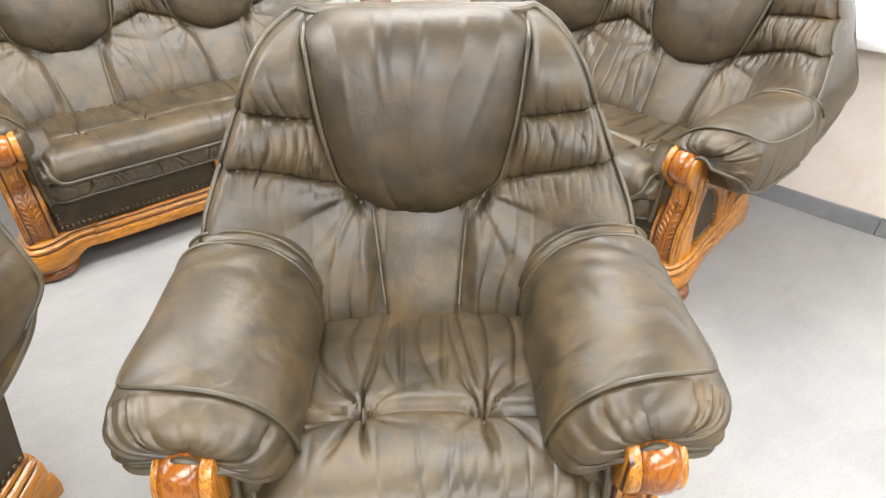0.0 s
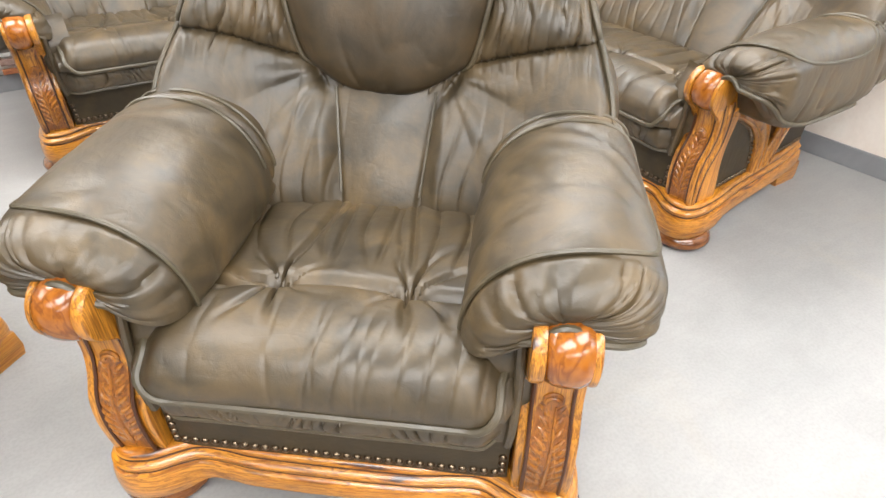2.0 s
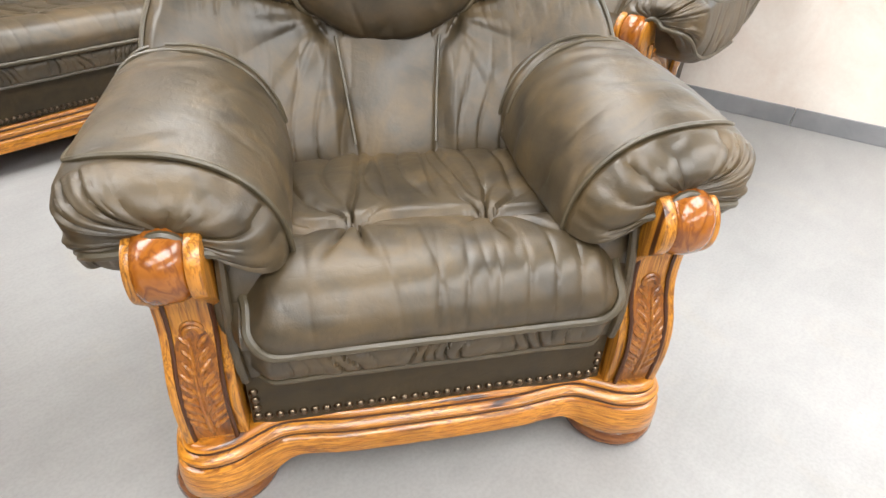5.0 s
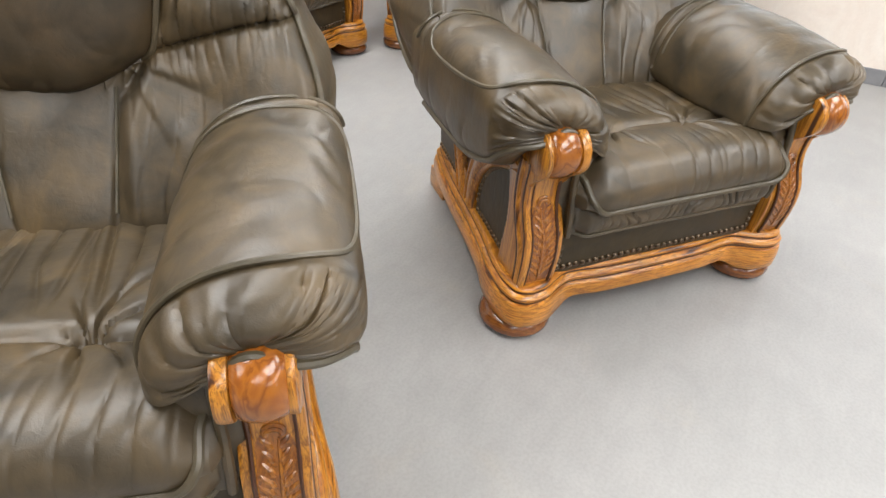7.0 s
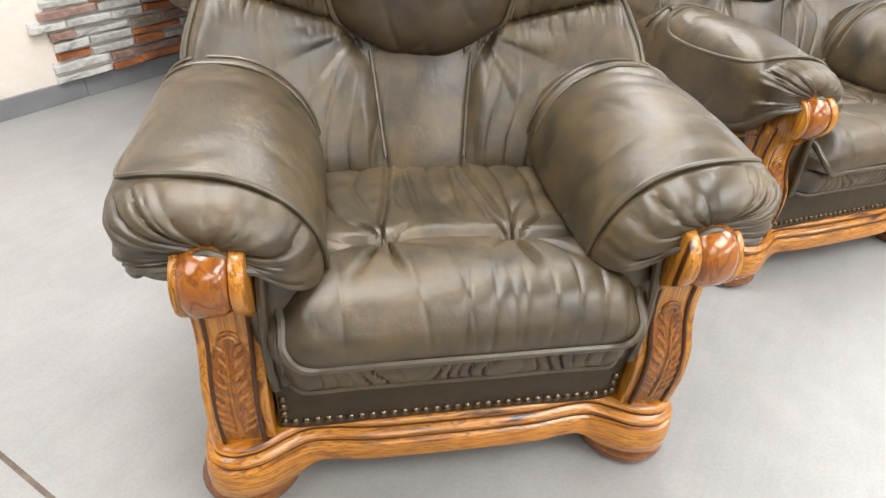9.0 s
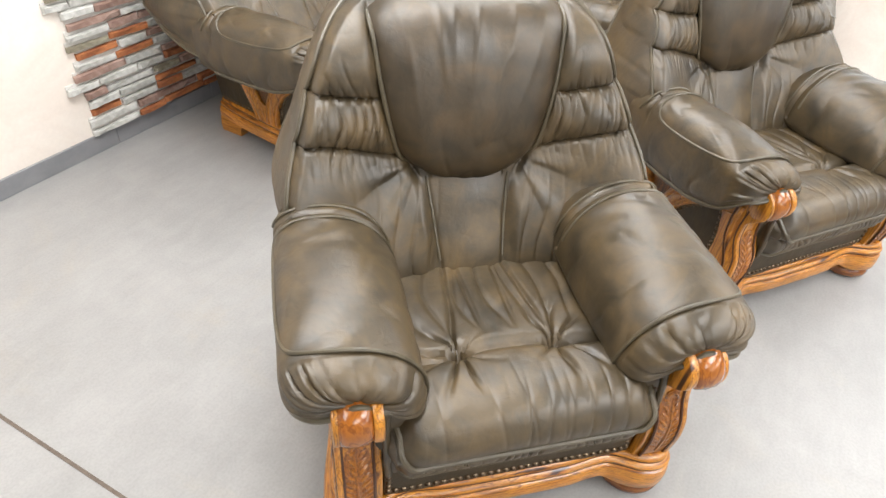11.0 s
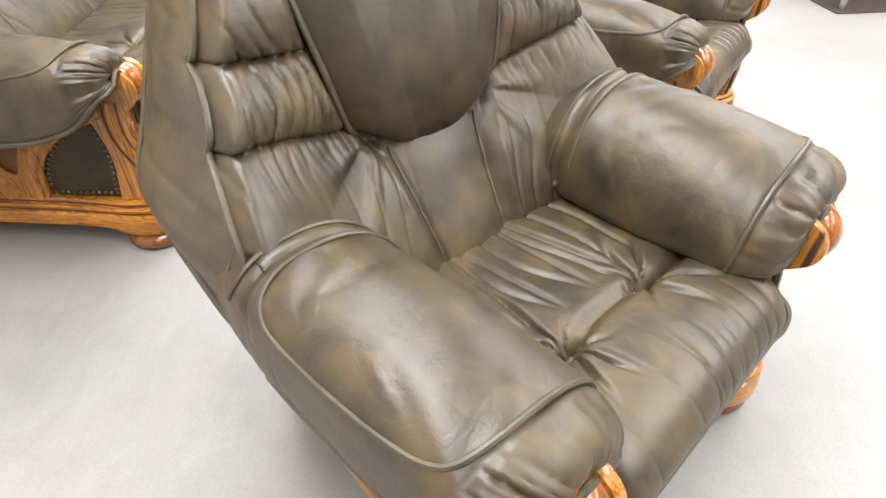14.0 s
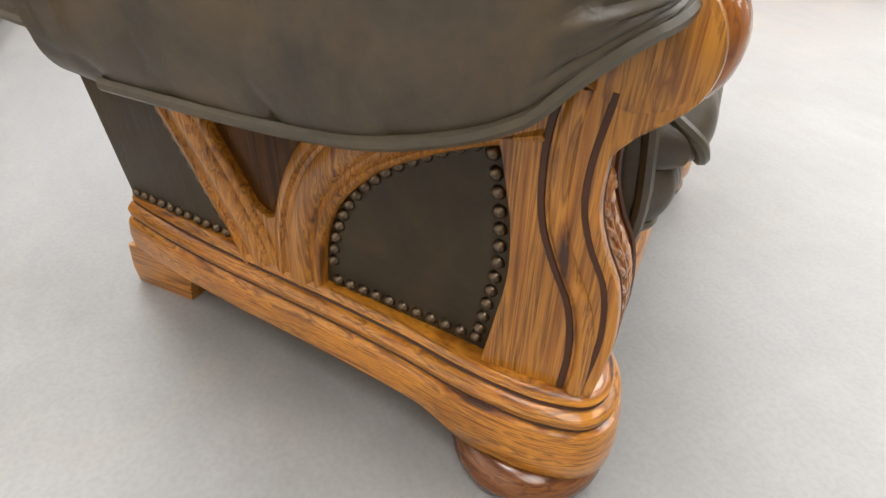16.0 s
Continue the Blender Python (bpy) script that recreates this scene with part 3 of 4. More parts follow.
def back_point(D, heads, x, z, seed=0.0, wr=1.0):
    H = lerp(BACK_H, z) + D
    e = max(0.0, H - abs(x))
    y = lerp(BACK_Y, z) - lerp(BACK_WING, z) * smooth01(0.30, 0.0, e)
    dx = min(abs(x - h) for h in heads)
    hh = lerp([(0.55, 0.105), (0.66, 0.13), (0.72, 0.17), (0.79, 0.20), (0.885, 0.228), (1.0, 0.246), (1.14, 0.262)], z)
    k = smooth01(hh - 0.004, hh + 0.034, dx)
    outer = smooth01(0.16, 0.44, dx)
    s1, s2 = 0.737 + 0.071 * outer, 0.887 + 0.030 * outer
    for lo, hi, amp in ((0.42, s1, 0.034), (s1, s2, 0.026), (s2, 1.10, 0.030)):
        if lo <= z <= hi:
            y -= k * amp * max(0.0, math.sin(math.pi * (z - lo) / (hi - lo))) ** 0.6
    for s in (s1, s2):
        y += k * 0.009 * gauss(z - s, 0.005)
    y += 0.045 * (1 - smooth01(0, 0.035, e)) ** 2 + 0.012 * gauss(dx - hh, 0.010) * smooth01(0.64, 0.70, z)
    if wr:
        near = max(gauss(z - s1, 0.045), gauss(z - s2, 0.030), 1.0 if s1 < z < s2 else 0.0)
        y += k * near * (0.010 * (0.35 + 0.65 * smooth01(-0.25, 0.3, nz(x * 15, z * 6, seed + 4))) * fold(x * 84 + 4.5 * nz(x * 8, z * 7, seed) + 5 * (z - s1), 2.5) + 0.004 * fold(x * 150 + 5 * nz(x * 9, z * 9, seed), 3))
        y += k * near * 0.006 * nz(x * 20, z * 14, seed + 3)
        y += k * 0.006 * fold(x * 40 + 5 * nz(x * 5, z * 3, seed + 9), 5) * smooth01(1.03, 0.93, z) * smooth01(s2, s2 + 0.02, z)
        low = smooth01(0.72, 0.62, z)
        y += low * 0.007 * gauss(dx - 0.092 - 0.12 * (z - 0.46), 0.007) + low * 0.004 * fold(dx * 60 + 3 * nz(x * 5, z * 5, seed), 4) * smooth01(0.05, 0.12, dx)
        y -= low * 0.011 * max(0.0, math.cos(min(1.57, dx / 0.098 * 1.57)))
        # folds that fan out from the lower corners of the head cushion
        if dx > 0.1 and z < s1:
            ang = math.atan2(z - 0.72, dx - 0.14)
            r = math.hypot(z - 0.72, dx - 0.14)
            y -= 0.007 * max(0.0, math.sin(ang * 8 + seed)) * gauss(r - 0.10, 0.09)
        y += 0.006 * nz(x * 7 + seed, z * 8, 1.0)
    return Vector((x, y, z))


HEAD_PATH = [(0.0, 0.662, 0.650), (0.05, 0.668, 0.616), (0.14, 0.698, 0.596), (0.28, 0.762, 0.590), (0.45, 0.854, 0.602), (0.62, 0.950, 0.630), (0.76, 1.030, 0.664), (0.86, 1.088, 0.708),
             (0.92, 1.116, 0.756), (0.96, 1.120, 0.805), (1.0, 1.082, 0.872)]
HEAD_HALF = [(0.0, 0.105), (0.06, 0.152), (0.14, 0.178), (0.28, 0.202), (0.45, 0.224), (0.62, 0.242), (0.80, 0.255), (0.92, 0.262), (1.0, 0.262)]


def head_point(h, u, v, seed=0.0, wr=1.0):
    z = lerp([(t, a) for t, a, _ in HEAD_PATH], v)
    y = lerp([(t, b) for t, _, b in HEAD_PATH], v)
    hw = lerp(HEAD_HALF, v)
    au = abs(u)
    y += 0.046 * au ** 6 * (1 - 0.5 * smooth01(0.7, 0.95, v)) + 0.014 * au ** 2
    z += 0.055 * au ** 2.4 * smooth01(0.30, 0.0, v)
    z -= 0.035 * au ** 6 * smooth01(0.75, 0.95, v)
    if wr:
        y += 0.006 * nz(u * 2.2 + seed, v * 2.2, 4.0)
        y -= 0.006 * ridge(u * 3 + seed, v * 1.4, 1.0, 4) * smooth01(0.35, 0.8, v) * (1 - au ** 4)
        y += 0.005 * ridge(u * 2.4, v * 3 + seed, 3.0, 5) * smooth01(0.5, 0.1, v) * (1 - au ** 2)
    return Vector((h + u * hw, y, z))


def stud_line(pts, step=0.0205):
    P = [Vector(p) for p in pts]
    out, carry = [], 0.0
    for a, b in zip(P, P[1:]):
        L = (b - a).length
        s = carry
        while s < L:
            out.append(a.lerp(b, s / L))
            s += step
        carry = s - L
    return out


def stud_mesh():
    return mesh_of(lathe([(0.0084, 0.0), (0.0081, 0.0024), (0.0063, 0.0050), (0.0031, 0.0066), (0.0, 0.0071)], 10), STUD)


STUD_MESH = stud_mesh()
TURN_FRONT = Matrix.Rotation(radians(90), 4, "X")


def seating(name, label, category, W, heads, mid_foot=False, group=""):
    top = thing(name, label, category, group)
    A = W + (0.06 if mid_foot else 0.0)
    D = A - 0.40
    part("plinth", base_geo(W), OAK_H, top, "moulded golden oak plinth with scalloped rail")
    line = base_outline(W)
    # Dark strips paint stain and shade into the plinth's grooves.
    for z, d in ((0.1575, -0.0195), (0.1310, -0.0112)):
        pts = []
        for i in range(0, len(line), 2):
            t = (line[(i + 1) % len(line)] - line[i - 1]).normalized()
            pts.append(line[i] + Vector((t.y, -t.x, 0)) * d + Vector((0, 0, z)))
        part("groove", tube(pts, 0.0030, 6, closed=True), STAIN_SHADE, top, "dark strip round the plinth for groove stain and shade")
    bun = lathe([(0.0, 0.0), (0.074, 0.0), (0.089, 0.004), (0.098, 0.014), (0.100, 0.024), (0.096, 0.036), (0.086, 0.047), (0.070, 0.053), (0.0, 0.054)], 40)
    for s in (-1, 1):
        part("front_foot", moved(bun, pose(s * (W + 0.002), 0.030, 0)), OAK_DARK, top, "dark turned oak bun foot")
        x0, x1 = sorted((s * (W - 0.072), s * (W - 0.020)))
        part("rear_foot", slab([(0.585, 0.080), (0.607, 0.066), (0.630, 0.046), (0.637, 0.020), (0.641, 0.0), (0.762, 0.0), (0.768, 0.03), (0.762, 0.080)], "x", x0, x1, 0.004), OAK_Y, top, "oak bracket foot")
    if mid_foot:
        part("middle_foot", lathe([(0.0, 0.0), (0.030, 0.0), (0.036, 0.012), (0.034, 0.05), (0.028, 0.082), (0.0, 0.083)], 20), OAK_DARK, top)
        part("middle_block", rbox(-0.028, 0.028, -0.036, 0.02, 0.170, 0.31, 0.005), OAK_Z, top, "oak block between the two front panels")
        top.children[-2].location.y = -0.012

    # wooden sides
    for s in (-1, 1):
        def sd(geo):
            return geo if s > 0 else mirror(geo)
        post = part("arm_post", sd(post_slice(W - 0.040, W + 0.030, 0.0, 0.55)), OAK_Z, top, "carved oak arm post with scroll top")
        part("side_board", sd(post_slice(W + 0.030, W + 0.046, 0.005, 0.515)), OAK_Z, post)
        part("side_board", sd(post_slice(W - 0.060, W - 0.040, -0.004, 0.49)), OAK_Z, post)
        # Raised dark strips draw the post's grooves, stain and shade in one colour.
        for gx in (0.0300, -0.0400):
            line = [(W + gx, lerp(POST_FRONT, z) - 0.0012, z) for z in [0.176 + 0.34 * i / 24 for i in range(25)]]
            part("groove", sd(tube(line, 0.0042, 6)), STAIN_SHADE, post, "dark strip for groove stain and shade")
        zs = [0.176 + 0.335 * i / 24 for i in range(25)]
        part("groove", sd(tube([(W + 0.0430, lerp(SIDE_GROOVE, z), z) for z in zs], 0.0056, 6)), STAIN_SHADE, post, "dark strip for groove stain and shade")
        part("bead", sd(tube([(W + 0.0415, lerp(SIDE_GROOVE, z) - 0.016, z) for z in zs], 0.0105, 10)), OAK_Z, post)
        part("groove", sd(tube([(W + 0.0435, lerp(POST_FRONT, z) + 0.009, z) for z in zs], 0.0046, 6)), STAIN_SHADE, post, "dark strip for groove stain and shade")
        ground = sheet(5, 24, lambda u, v: (W - 0.004 + (u - 0.5) * 0.060 * math.sqrt(max(0.05, 1 - smooth01(0.8, 1.02, v))), lerp(POST_FRONT, 0.182 + 0.236 * v) - 0.0008, 0.182 + 0.236 * v))
        part("carved_ground", sd(ground), OAK_CARVED, post, "darker stippled ground behind the leaf")
        part("leaf_carving", sd(leaf_carving(W)), OAK_LEAF, post, "carved acanthus leaf")
        roll = lathe([(0.0, -0.037), (0.042, -0.037), (0.052, -0.032), (0.0585, -0.020), (0.0612, 0.0), (0.0595, 0.019), (0.053, 0.032), (0.044, 0.037), (0.0, 0.037)], 36, "x")
        part("scroll", sd(moved(roll, pose(W - 0.001, -0.023, 0.549))), OAK_RED, post, "polished reddish turned scroll")
        disc = lathe([(0.0, 0.0), (0.044, 0.0), (0.052, 0.003), (0.053, 0.008), (0.048, 0.013), (0.0, 0.016)], 32, "x")
        part("scroll_disc", sd(moved(disc, pose(W + 0.0335, -0.017, 0.546))), OAK_Z, post)
        curl = [(-0.020 + 0.058 * math.cos(t), 0.547 + 0.058 * math.sin(t)) for t in [radians(212 - 174 * i / 16) for i in range(17)]]
        ear = [(0.000, 0.405), (0.001, 0.430), (-0.004, 0.448), (-0.013, 0.464), (-0.028, 0.480), (-0.047, 0.494), (-0.062, 0.507)] + curl + [(0.06, 0.56), (0.06, 0.405)]
        part("scroll_ear", sd(slab(ear, "x", W - 0.0580, W - 0.035, 0.006)), OAK_Z, post)
        outer = [(y * 0.92, z - 0.003) for y, z in ear[:-2]] + [(0.105, 0.555), (0.085, 0.440), (0.02, 0.402)]
        part("scroll_ear", sd(slab(outer, "x", W + 0.0305, W + 0.0452, 0.005)), OAK_Z, post)

        SECT = [(-0.034, 0.0), (-0.034, 0.012), (-0.030, 0.019), (-0.022, 0.021), (-0.018, 0.015), (-0.014, 0.014), (-0.010, 0.019), (0.006, 0.024), (0.013, 0.020), (0.017, 0.014), (0.021, 0.015), (0.026, 0.020), (0.031, 0.017), (0.034, 0.010), (0.034, 0.0)]
        SECT = [(a * 1.2, h) for a, h in SECT]
        X = W + 0.006

        def leant(geo):
            """Shift side parts sideways with the chair's narrowing plan."""
            return sd(([(x + side_lean(y), y, z) for x, y, z in geo[0]], geo[1]))
        panel = part("side_panel", leant(slab([(0.02, 0.165), (0.737, 0.165), (0.79, 0.40), (0.80, 0.50), (0.74, 0.56), (0.02, 0.56)], "x", W - 0.03, W + 0.008, 0.003)), LEATHER_PANEL, top, "smooth dark olive leather side panel")
        arch = spline([(X, 0.370, 0.165), (X, 0.360, 0.25), (X, 0.325, 0.330), (X, 0.265, 0.395), (X, 0.20, 0.437), (X, 0.13, 0.470), (X, 0.06, 0.495)], 30)
        part("curved_strut", leant(sweep(arch, SECT)), OAK_Z, panel, "grooved oak strut curving up to the arm")
        strut = spline([(X + 0.001, 0.440, 0.165), (X + 0.001, 0.459, 0.215), (X + 0.001, 0.500, 0.285), (X + 0.001, 0.562, 0.390), (X + 0.001, 0.605, 0.46), (X + 0.001, 0.66, 0.55)], 20)
        part("straight_strut", leant(sweep(strut, SECT)), OAK_Z, panel, "grooved oak strut leaning to the rear")
        part("strut_foot", leant(slab([(0.385, 0.168), (0.428, 0.168), (0.446, 0.225), (0.468, 0.272), (0.440, 0.262), (0.414, 0.250), (0.388, 0.262), (0.366, 0.290), (0.376, 0.23)], "x", W + 0.002, W + 0.020, 0.004)), OAK_Z, panel, "oak joint where the two struts meet")
        part("inset", leant(slab([(0.375, 0.24), (0.44, 0.24), (0.64, 0.555), (0.10, 0.555), (0.25, 0.43), (0.33, 0.35)], "x", W + 0.0, W + 0.008, 0)), OAK_INSET_SHADE, panel, "oak inset between the struts, recess shade in its colour")
        rows = [stud_line([(0, 0.104, 0.189), (0, 0.326, 0.184)]),
                stud_line([(0, p.y - 0.052 * (1 - 0.45 * smooth01(0.28, 0.46, p.z)), p.z - 0.030 * smooth01(0.24, 0.43, p.z)) for p in arch if 0.200 < p.z < 0.470]),
                stud_line([(0, lerp(POST_BACK, z) + 0.015, z) for z in [0.205 + 0.255 * i / 12 for i in range(13)]]),
                stud_line([(0, 0.520, 0.181), (0, 0.726, 0.182)]),
                stud_line([(0, p.y + 0.058, p.z - 0.008) for p in strut if p.z > 0.205])]
        for row in rows:
            for p in row:
                o = part("stud", STUD_MESH, STUD, panel)
                o.matrix_local = Matrix.Translation((s * (W + 0.0078 + side_lean(p.y)), p.y, p.z)) @ Matrix.Rotation(radians(90 * s), 4, "Y")

    # front leather panels with their studs
    ends = [(-(W - 0.066), -0.030), (0.030, W - 0.066)] if mid_foot else [(-(W - 0.066), W - 0.066)]
    for x0, x1 in ends:
        front = part("front_panel", rbox(x0, x1, -0.012, 0.03, 0.168, 0.335, 0.003), LEATHER_PANEL, top, "dark leather front panel edged with studs")
        row = stud_line([(x0 + 0.011, 0, 0.254), (x0 + 0.011, 0, 0.190), (x1 - 0.011, 0, 0.190), (x1 - 0.011, 0, 0.256)])
        for p in row:
            o = part("stud", STUD_MESH, STUD, front)
            o.matrix_local = Matrix.Translation((p.x, -0.0118, p.z)) @ TURN_FRONT

    # upholstery
    nu = 220 if not mid_foot else 380
    cushion = part("seat_cushion", sheet(nu, 140, lambda u, v: seat_point(W, heads, 2 * u - 1, v, 1.7)), LEATHER, top, "tufted seat cushion with two dimples")
    for s in (-1, 1):
        def flank(u, v):
            p = seat_point(W, heads, s, 0.45 + 0.55 * v, 1.7)
            return p.lerp(Vector((s * (W - 0.064), max(p.y, 0.004), p.z)), u) + Vector((0.006 * s * math.sin(math.pi * u), 0, 0))
        part("cushion_side", sheet(8, 40, flank), LEATHER, cushion)
        part("corner_filling", rbox(*sorted((s * (W - 0.20), s * (W - 0.067))), -0.030, 0.05, 0.302, 0.41, 0.012), LEATHER, cushion)
    hw = W - 0.105
    rk = 0.058 / hw
    side = [(0.965, 0.58 + 0.30 * i / 8) for i in range(8)] + [(0.965 - rk + rk * math.cos(a), 0.88 + 0.105 * math.sin(a)) for a in [math.pi / 2 * i / 12 for i in range(13)]]
    flat = [(0.965 - rk) * (1 - i / 20) for i in range(1, 40)]
    trim = [seat_point(W, heads, *p, 0, 0) for p in side + [(x, 0.985) for x in flat] + [(-p[0], p[1]) for p in side[::-1]]]
    trim = spline(trim, 220)
    part("piping", tube([p + Vector((0, -0.005, -0.003)) for p in trim], 0.0078, 8), PIPING, cushion)

    def band(u, v):
        x = (2 * u - 1) * (W - 0.085)
        e = (W - 0.085) - abs(x)
        bulge = math.sin(math.pi * min(1, max(0, v))) ** 0.6
        pleat = 0.012 * fold(x * 105 + 6 * nz(x * 9, v * 1.2, 3), 3.0) * (0.25 + 0.75 * smooth01(-0.2, 0.2, nz(x * 16, 1.0))) * bulge * smooth01(0.0, 0.12, e) + 0.004 * nz(x * 25, v * 2, 8)
        y = -0.040 - 0.024 * bulge + pleat + 0.03 * (1 - smooth01(0, 0.05, e)) ** 2
        return x, y, 0.308 + 0.082 * v
    ruffle = part("gathered_band", sheet(nu * 2, 14, band), LEATHER, top, "gathered leather band under the seat")
    hem = [(x, -0.046 + 0.03 * (1 - smooth01(0, 0.05, W - 0.085 - abs(x))) ** 2, 0.308 + 0.004 * nz(x * 9, 2)) for x in [(-1 + 2 * i / 60) * (W - 0.085) for i in range(61)]]
    part("piping", tube(hem, 0.006, 7), PIPING, ruffle)
    for s in (-1, 1):
        edge = spline([(s * (W - 0.074), -0.030, 0.304), (s * (W - 0.069), -0.034, 0.36), (s * (W - 0.067), -0.026, 0.44), (s * (W - 0.069), -0.014, 0.52), (s * (W - 0.072), 0.004, 0.60)], 24)
        part("corner_welt", tube(edge, [0.0085 + 0.0015 * nz(i * 0.8, s) for i in range(24)], 8), LEATHER, cushion)
        gus = sheet(14, 24, lambda u, v: (s * (W - 0.150 + 0.112 * u), 0.002 - 0.014 * math.sin(math.pi * u) ** 0.7 + 0.05 * smooth01(0.6, 1.0, v) + 0.004 * nz(u * 2, v * 7, s), 0.308 + 0.272 * v))
        part("corner_gusset", gus, LEATHER, cushion)
        part("side_lining", rbox(*sorted((s * (W - 0.078), s * (W - 0.060))), 0.0, 0.66, 0.30, 0.530, 0.004), LEATHER, cushion)

    for s in (-1, 1):
        geo = arm_geo(A, 3.1 + s)
        arm = part("armrest", geo if s > 0 else mirror(geo), LEATHER, top, "padded leather armrest, gathered at the front")
        for g in (*arm_piping(A), arm_hem(A)):
            part("piping", g if s > 0 else mirror(g), PIPING, arm)

    nb = 300 if not mid_foot else 430

    def bf(u, v):
        z = 0.40 + (BACK_TOP - 0.40) * v
        return back_point(D, heads, (2 * u - 1) * (lerp(BACK_H, z) + D), z, 2.3)
    back = part("backrest", sheet(nb, 170, bf), LEATHER, top, "high padded backrest with ruched side panels")
    for h in heads:
        for s in (-1, 1):
            seam = [back_point(D, heads, h + s * (0.092 + 0.12 * (z - 0.46)), z, 2.3) - Vector((0, 0.001, 0)) for z in [0.47 + 0.21 * i / 20 for i in range(21)]]
            part("seam", tube(spline(seam, 40), 0.0042, 6), PIPING, back)
    rim = [back_point(D, heads, s * (lerp(BACK_H, z) + D), z, 0, 0) for s, z in [(-1, 0.52 + (BACK_TOP - 0.52) * i / 40) for i in range(41)]]
    rim_r = [Vector((-p.x, p.y, p.z)) for p in rim]
    across = [back_point(D, heads, rim[-1].x * (1 - i / 10), BACK_TOP, 0, 0) for i in range(1, 20)]
    edge = rim + across + rim_r[::-1]

    def rear(p):
        k = smooth01(0.5, 1.1, p.z)
        w = max(0.0, abs(p.x) - D) * (1.0 - 0.05 * k) + min(abs(p.x), D)
        w += 0.020 * smooth01(0.80, 0.62, p.z)
        return Vector((math.copysign(w, p.x), 0.70 + 0.15 * smooth01(0.50, 0.66, p.z) + 0.05 * k, p.z - 0.015 * k))
    edge = spline(edge, 260)
    nE = len(edge)

    def gf(u, v):
        p = edge[min(nE - 1, int(round(u * (nE - 1))))]
        q = rear(p)
        r = p.lerp(q, v)
        n = Vector((p.x, 0, (p.z - 0.7) * (1 if p.z > 1.0 else 0.1)))
        n = n.normalized() if n.length > 0 else n
        return r + n * ((0.020 + 0.010 * smooth01(0.8, 0.65, p.z)) * math.sin(math.pi * v) ** 0.7 - 0.007 * fold(p.z * 34 + 3 * nz(p.z * 6, v, p.x), 3) * (0.4 + 0.6 * nz(p.z * 8, v * 2, p.x + 3)) + 0.004 * nz(p.z * 22, v * 2, p.x) * math.sin(math.pi * v))
    part("back_gusset", sheet(nE, 14, gf), LEATHER, back)
    part("piping", tube([p + Vector((0, -0.002, 0)) for p in edge], 0.0064, 8), PIPING, back)
    for s in (-1, 1):
        seam = spline([(s * (A + 0.100), 0.532, 0.700), (s * (A + 0.122), 0.545, 0.64), (s * (A + 0.126), 0.555, 0.58), (s * (A + 0.118), 0.56, 0.51)], 16)
        part("piping", tube(seam, 0.0040, 6), PIPING, back)
        low_hem = spline([(s * (A + 0.106), 0.45, 0.492), (s * (A + 0.114), 0.52, 0.498), (s * (A + 0.118), 0.60, 0.506), (s * (A + 0.115), 0.66, 0.515), (s * (A + 0.112), 0.72, 0.535), (s * (A + 0.110), 0.79, 0.575), (s * (A + 0.105), 0.845, 0.640)], 24)
        part("piping", tube(low_hem, 0.0072, 8), PIPING, back)
        skirt = sheet(24, 8, lambda u, v: (low_hem[min(23, int(round(u * 23)))].lerp(Vector((s * (A + 0.095), low_hem[min(23, int(round(u * 23)))].y * 0.9 + 0.06, 0.70)), v)))
        part("back_gusset", skirt, LEATHER, back)
    part("piping", tube([rear(p) for p in edge], 0.0066, 8), PIPING, back)

    def rf(u, v):
        z = 0.51 + (BACK_TOP - 0.02 - 0.51) * v
        k = smooth01(0.5, 1.1, z)
        w = lerp(BACK_H, z) * (1.0 - 0.05 * k) + D
        return (2 * u - 1) * w, 0.70 + 0.15 * smooth01(0.50, 0.66, z) + 0.05 * k + 0.012 * math.sin(math.pi * v) * (1 - abs(2 * u - 1) ** 4), z
    part("rear_cover", sheet(24, 24, rf), LEATHER_PANEL, back, "plain leather rear cover")
    part("rear_board", rbox(-(W - 0.06), W - 0.06, 0.70, 0.730, 0.168, 0.56, 0.003), LEATHER_PANEL, top)
    for i, h in enumerate(heads):
        head = part("head_cushion", sheet(84, 84, lambda u, v: head_point(h, 2 * u - 1, v, 5.0 + i)), LEATHER_HEAD, back, "smooth brown leather head cushion rolled over the top")
        line = [head_point(h, -1, 1 - t, 0, 0) for t in [i2 / 40 for i2 in range(40)]]
        line += [head_point(h, -1 + 2 * t, 0, 0, 0) for t in [i2 / 24 for i2 in range(25)]]
        line += [head_point(h, 1, t, 0, 0) for t in [i2 / 40 for i2 in range(1, 41)]]
        part("piping", tube([p + Vector((0, -0.009, -0.002)) for p in spline(line[::2], 120)], 0.0062, 8), PIPING, head)
    return top


# ---- the room ----
def room(geo, name, material, label="", smooth=False):
    return solid(name, geo, material, label, kind="structure", m=RM, smooth=smooth)


R = ROOM
T = 0.25
room(rbox(R["a0"] - T, R["a1"] + 1.4, R["b0"] - T, R["b1"] + T, -0.2, 0.0, 0), "floor", FLOOR, "pale grey polished concrete floor")
room(rbox(R["a0"] - T, R["a1"] + 1.4, R["b0"] - T, R["b1"] + T, R["h"], R["h"] + 0.15, 0), "ceiling", REAR_WALL, "unseen taupe ceiling, dark to cut bounced light")
room(rbox(R["a0"] - T, R["a1"] + 1.4, R["b1"], R["b1"] + T, 0, R["h"], 0), "wall_left", WALLPAPER, "beige mottled wallpaper wall")


RMR = RM @ Matrix.Translation((3.06, 1.13, 0)) @ Matrix.Rotation(radians(7), 4, "Z") @ Matrix.Translation((-3.06, -1.13, 0))


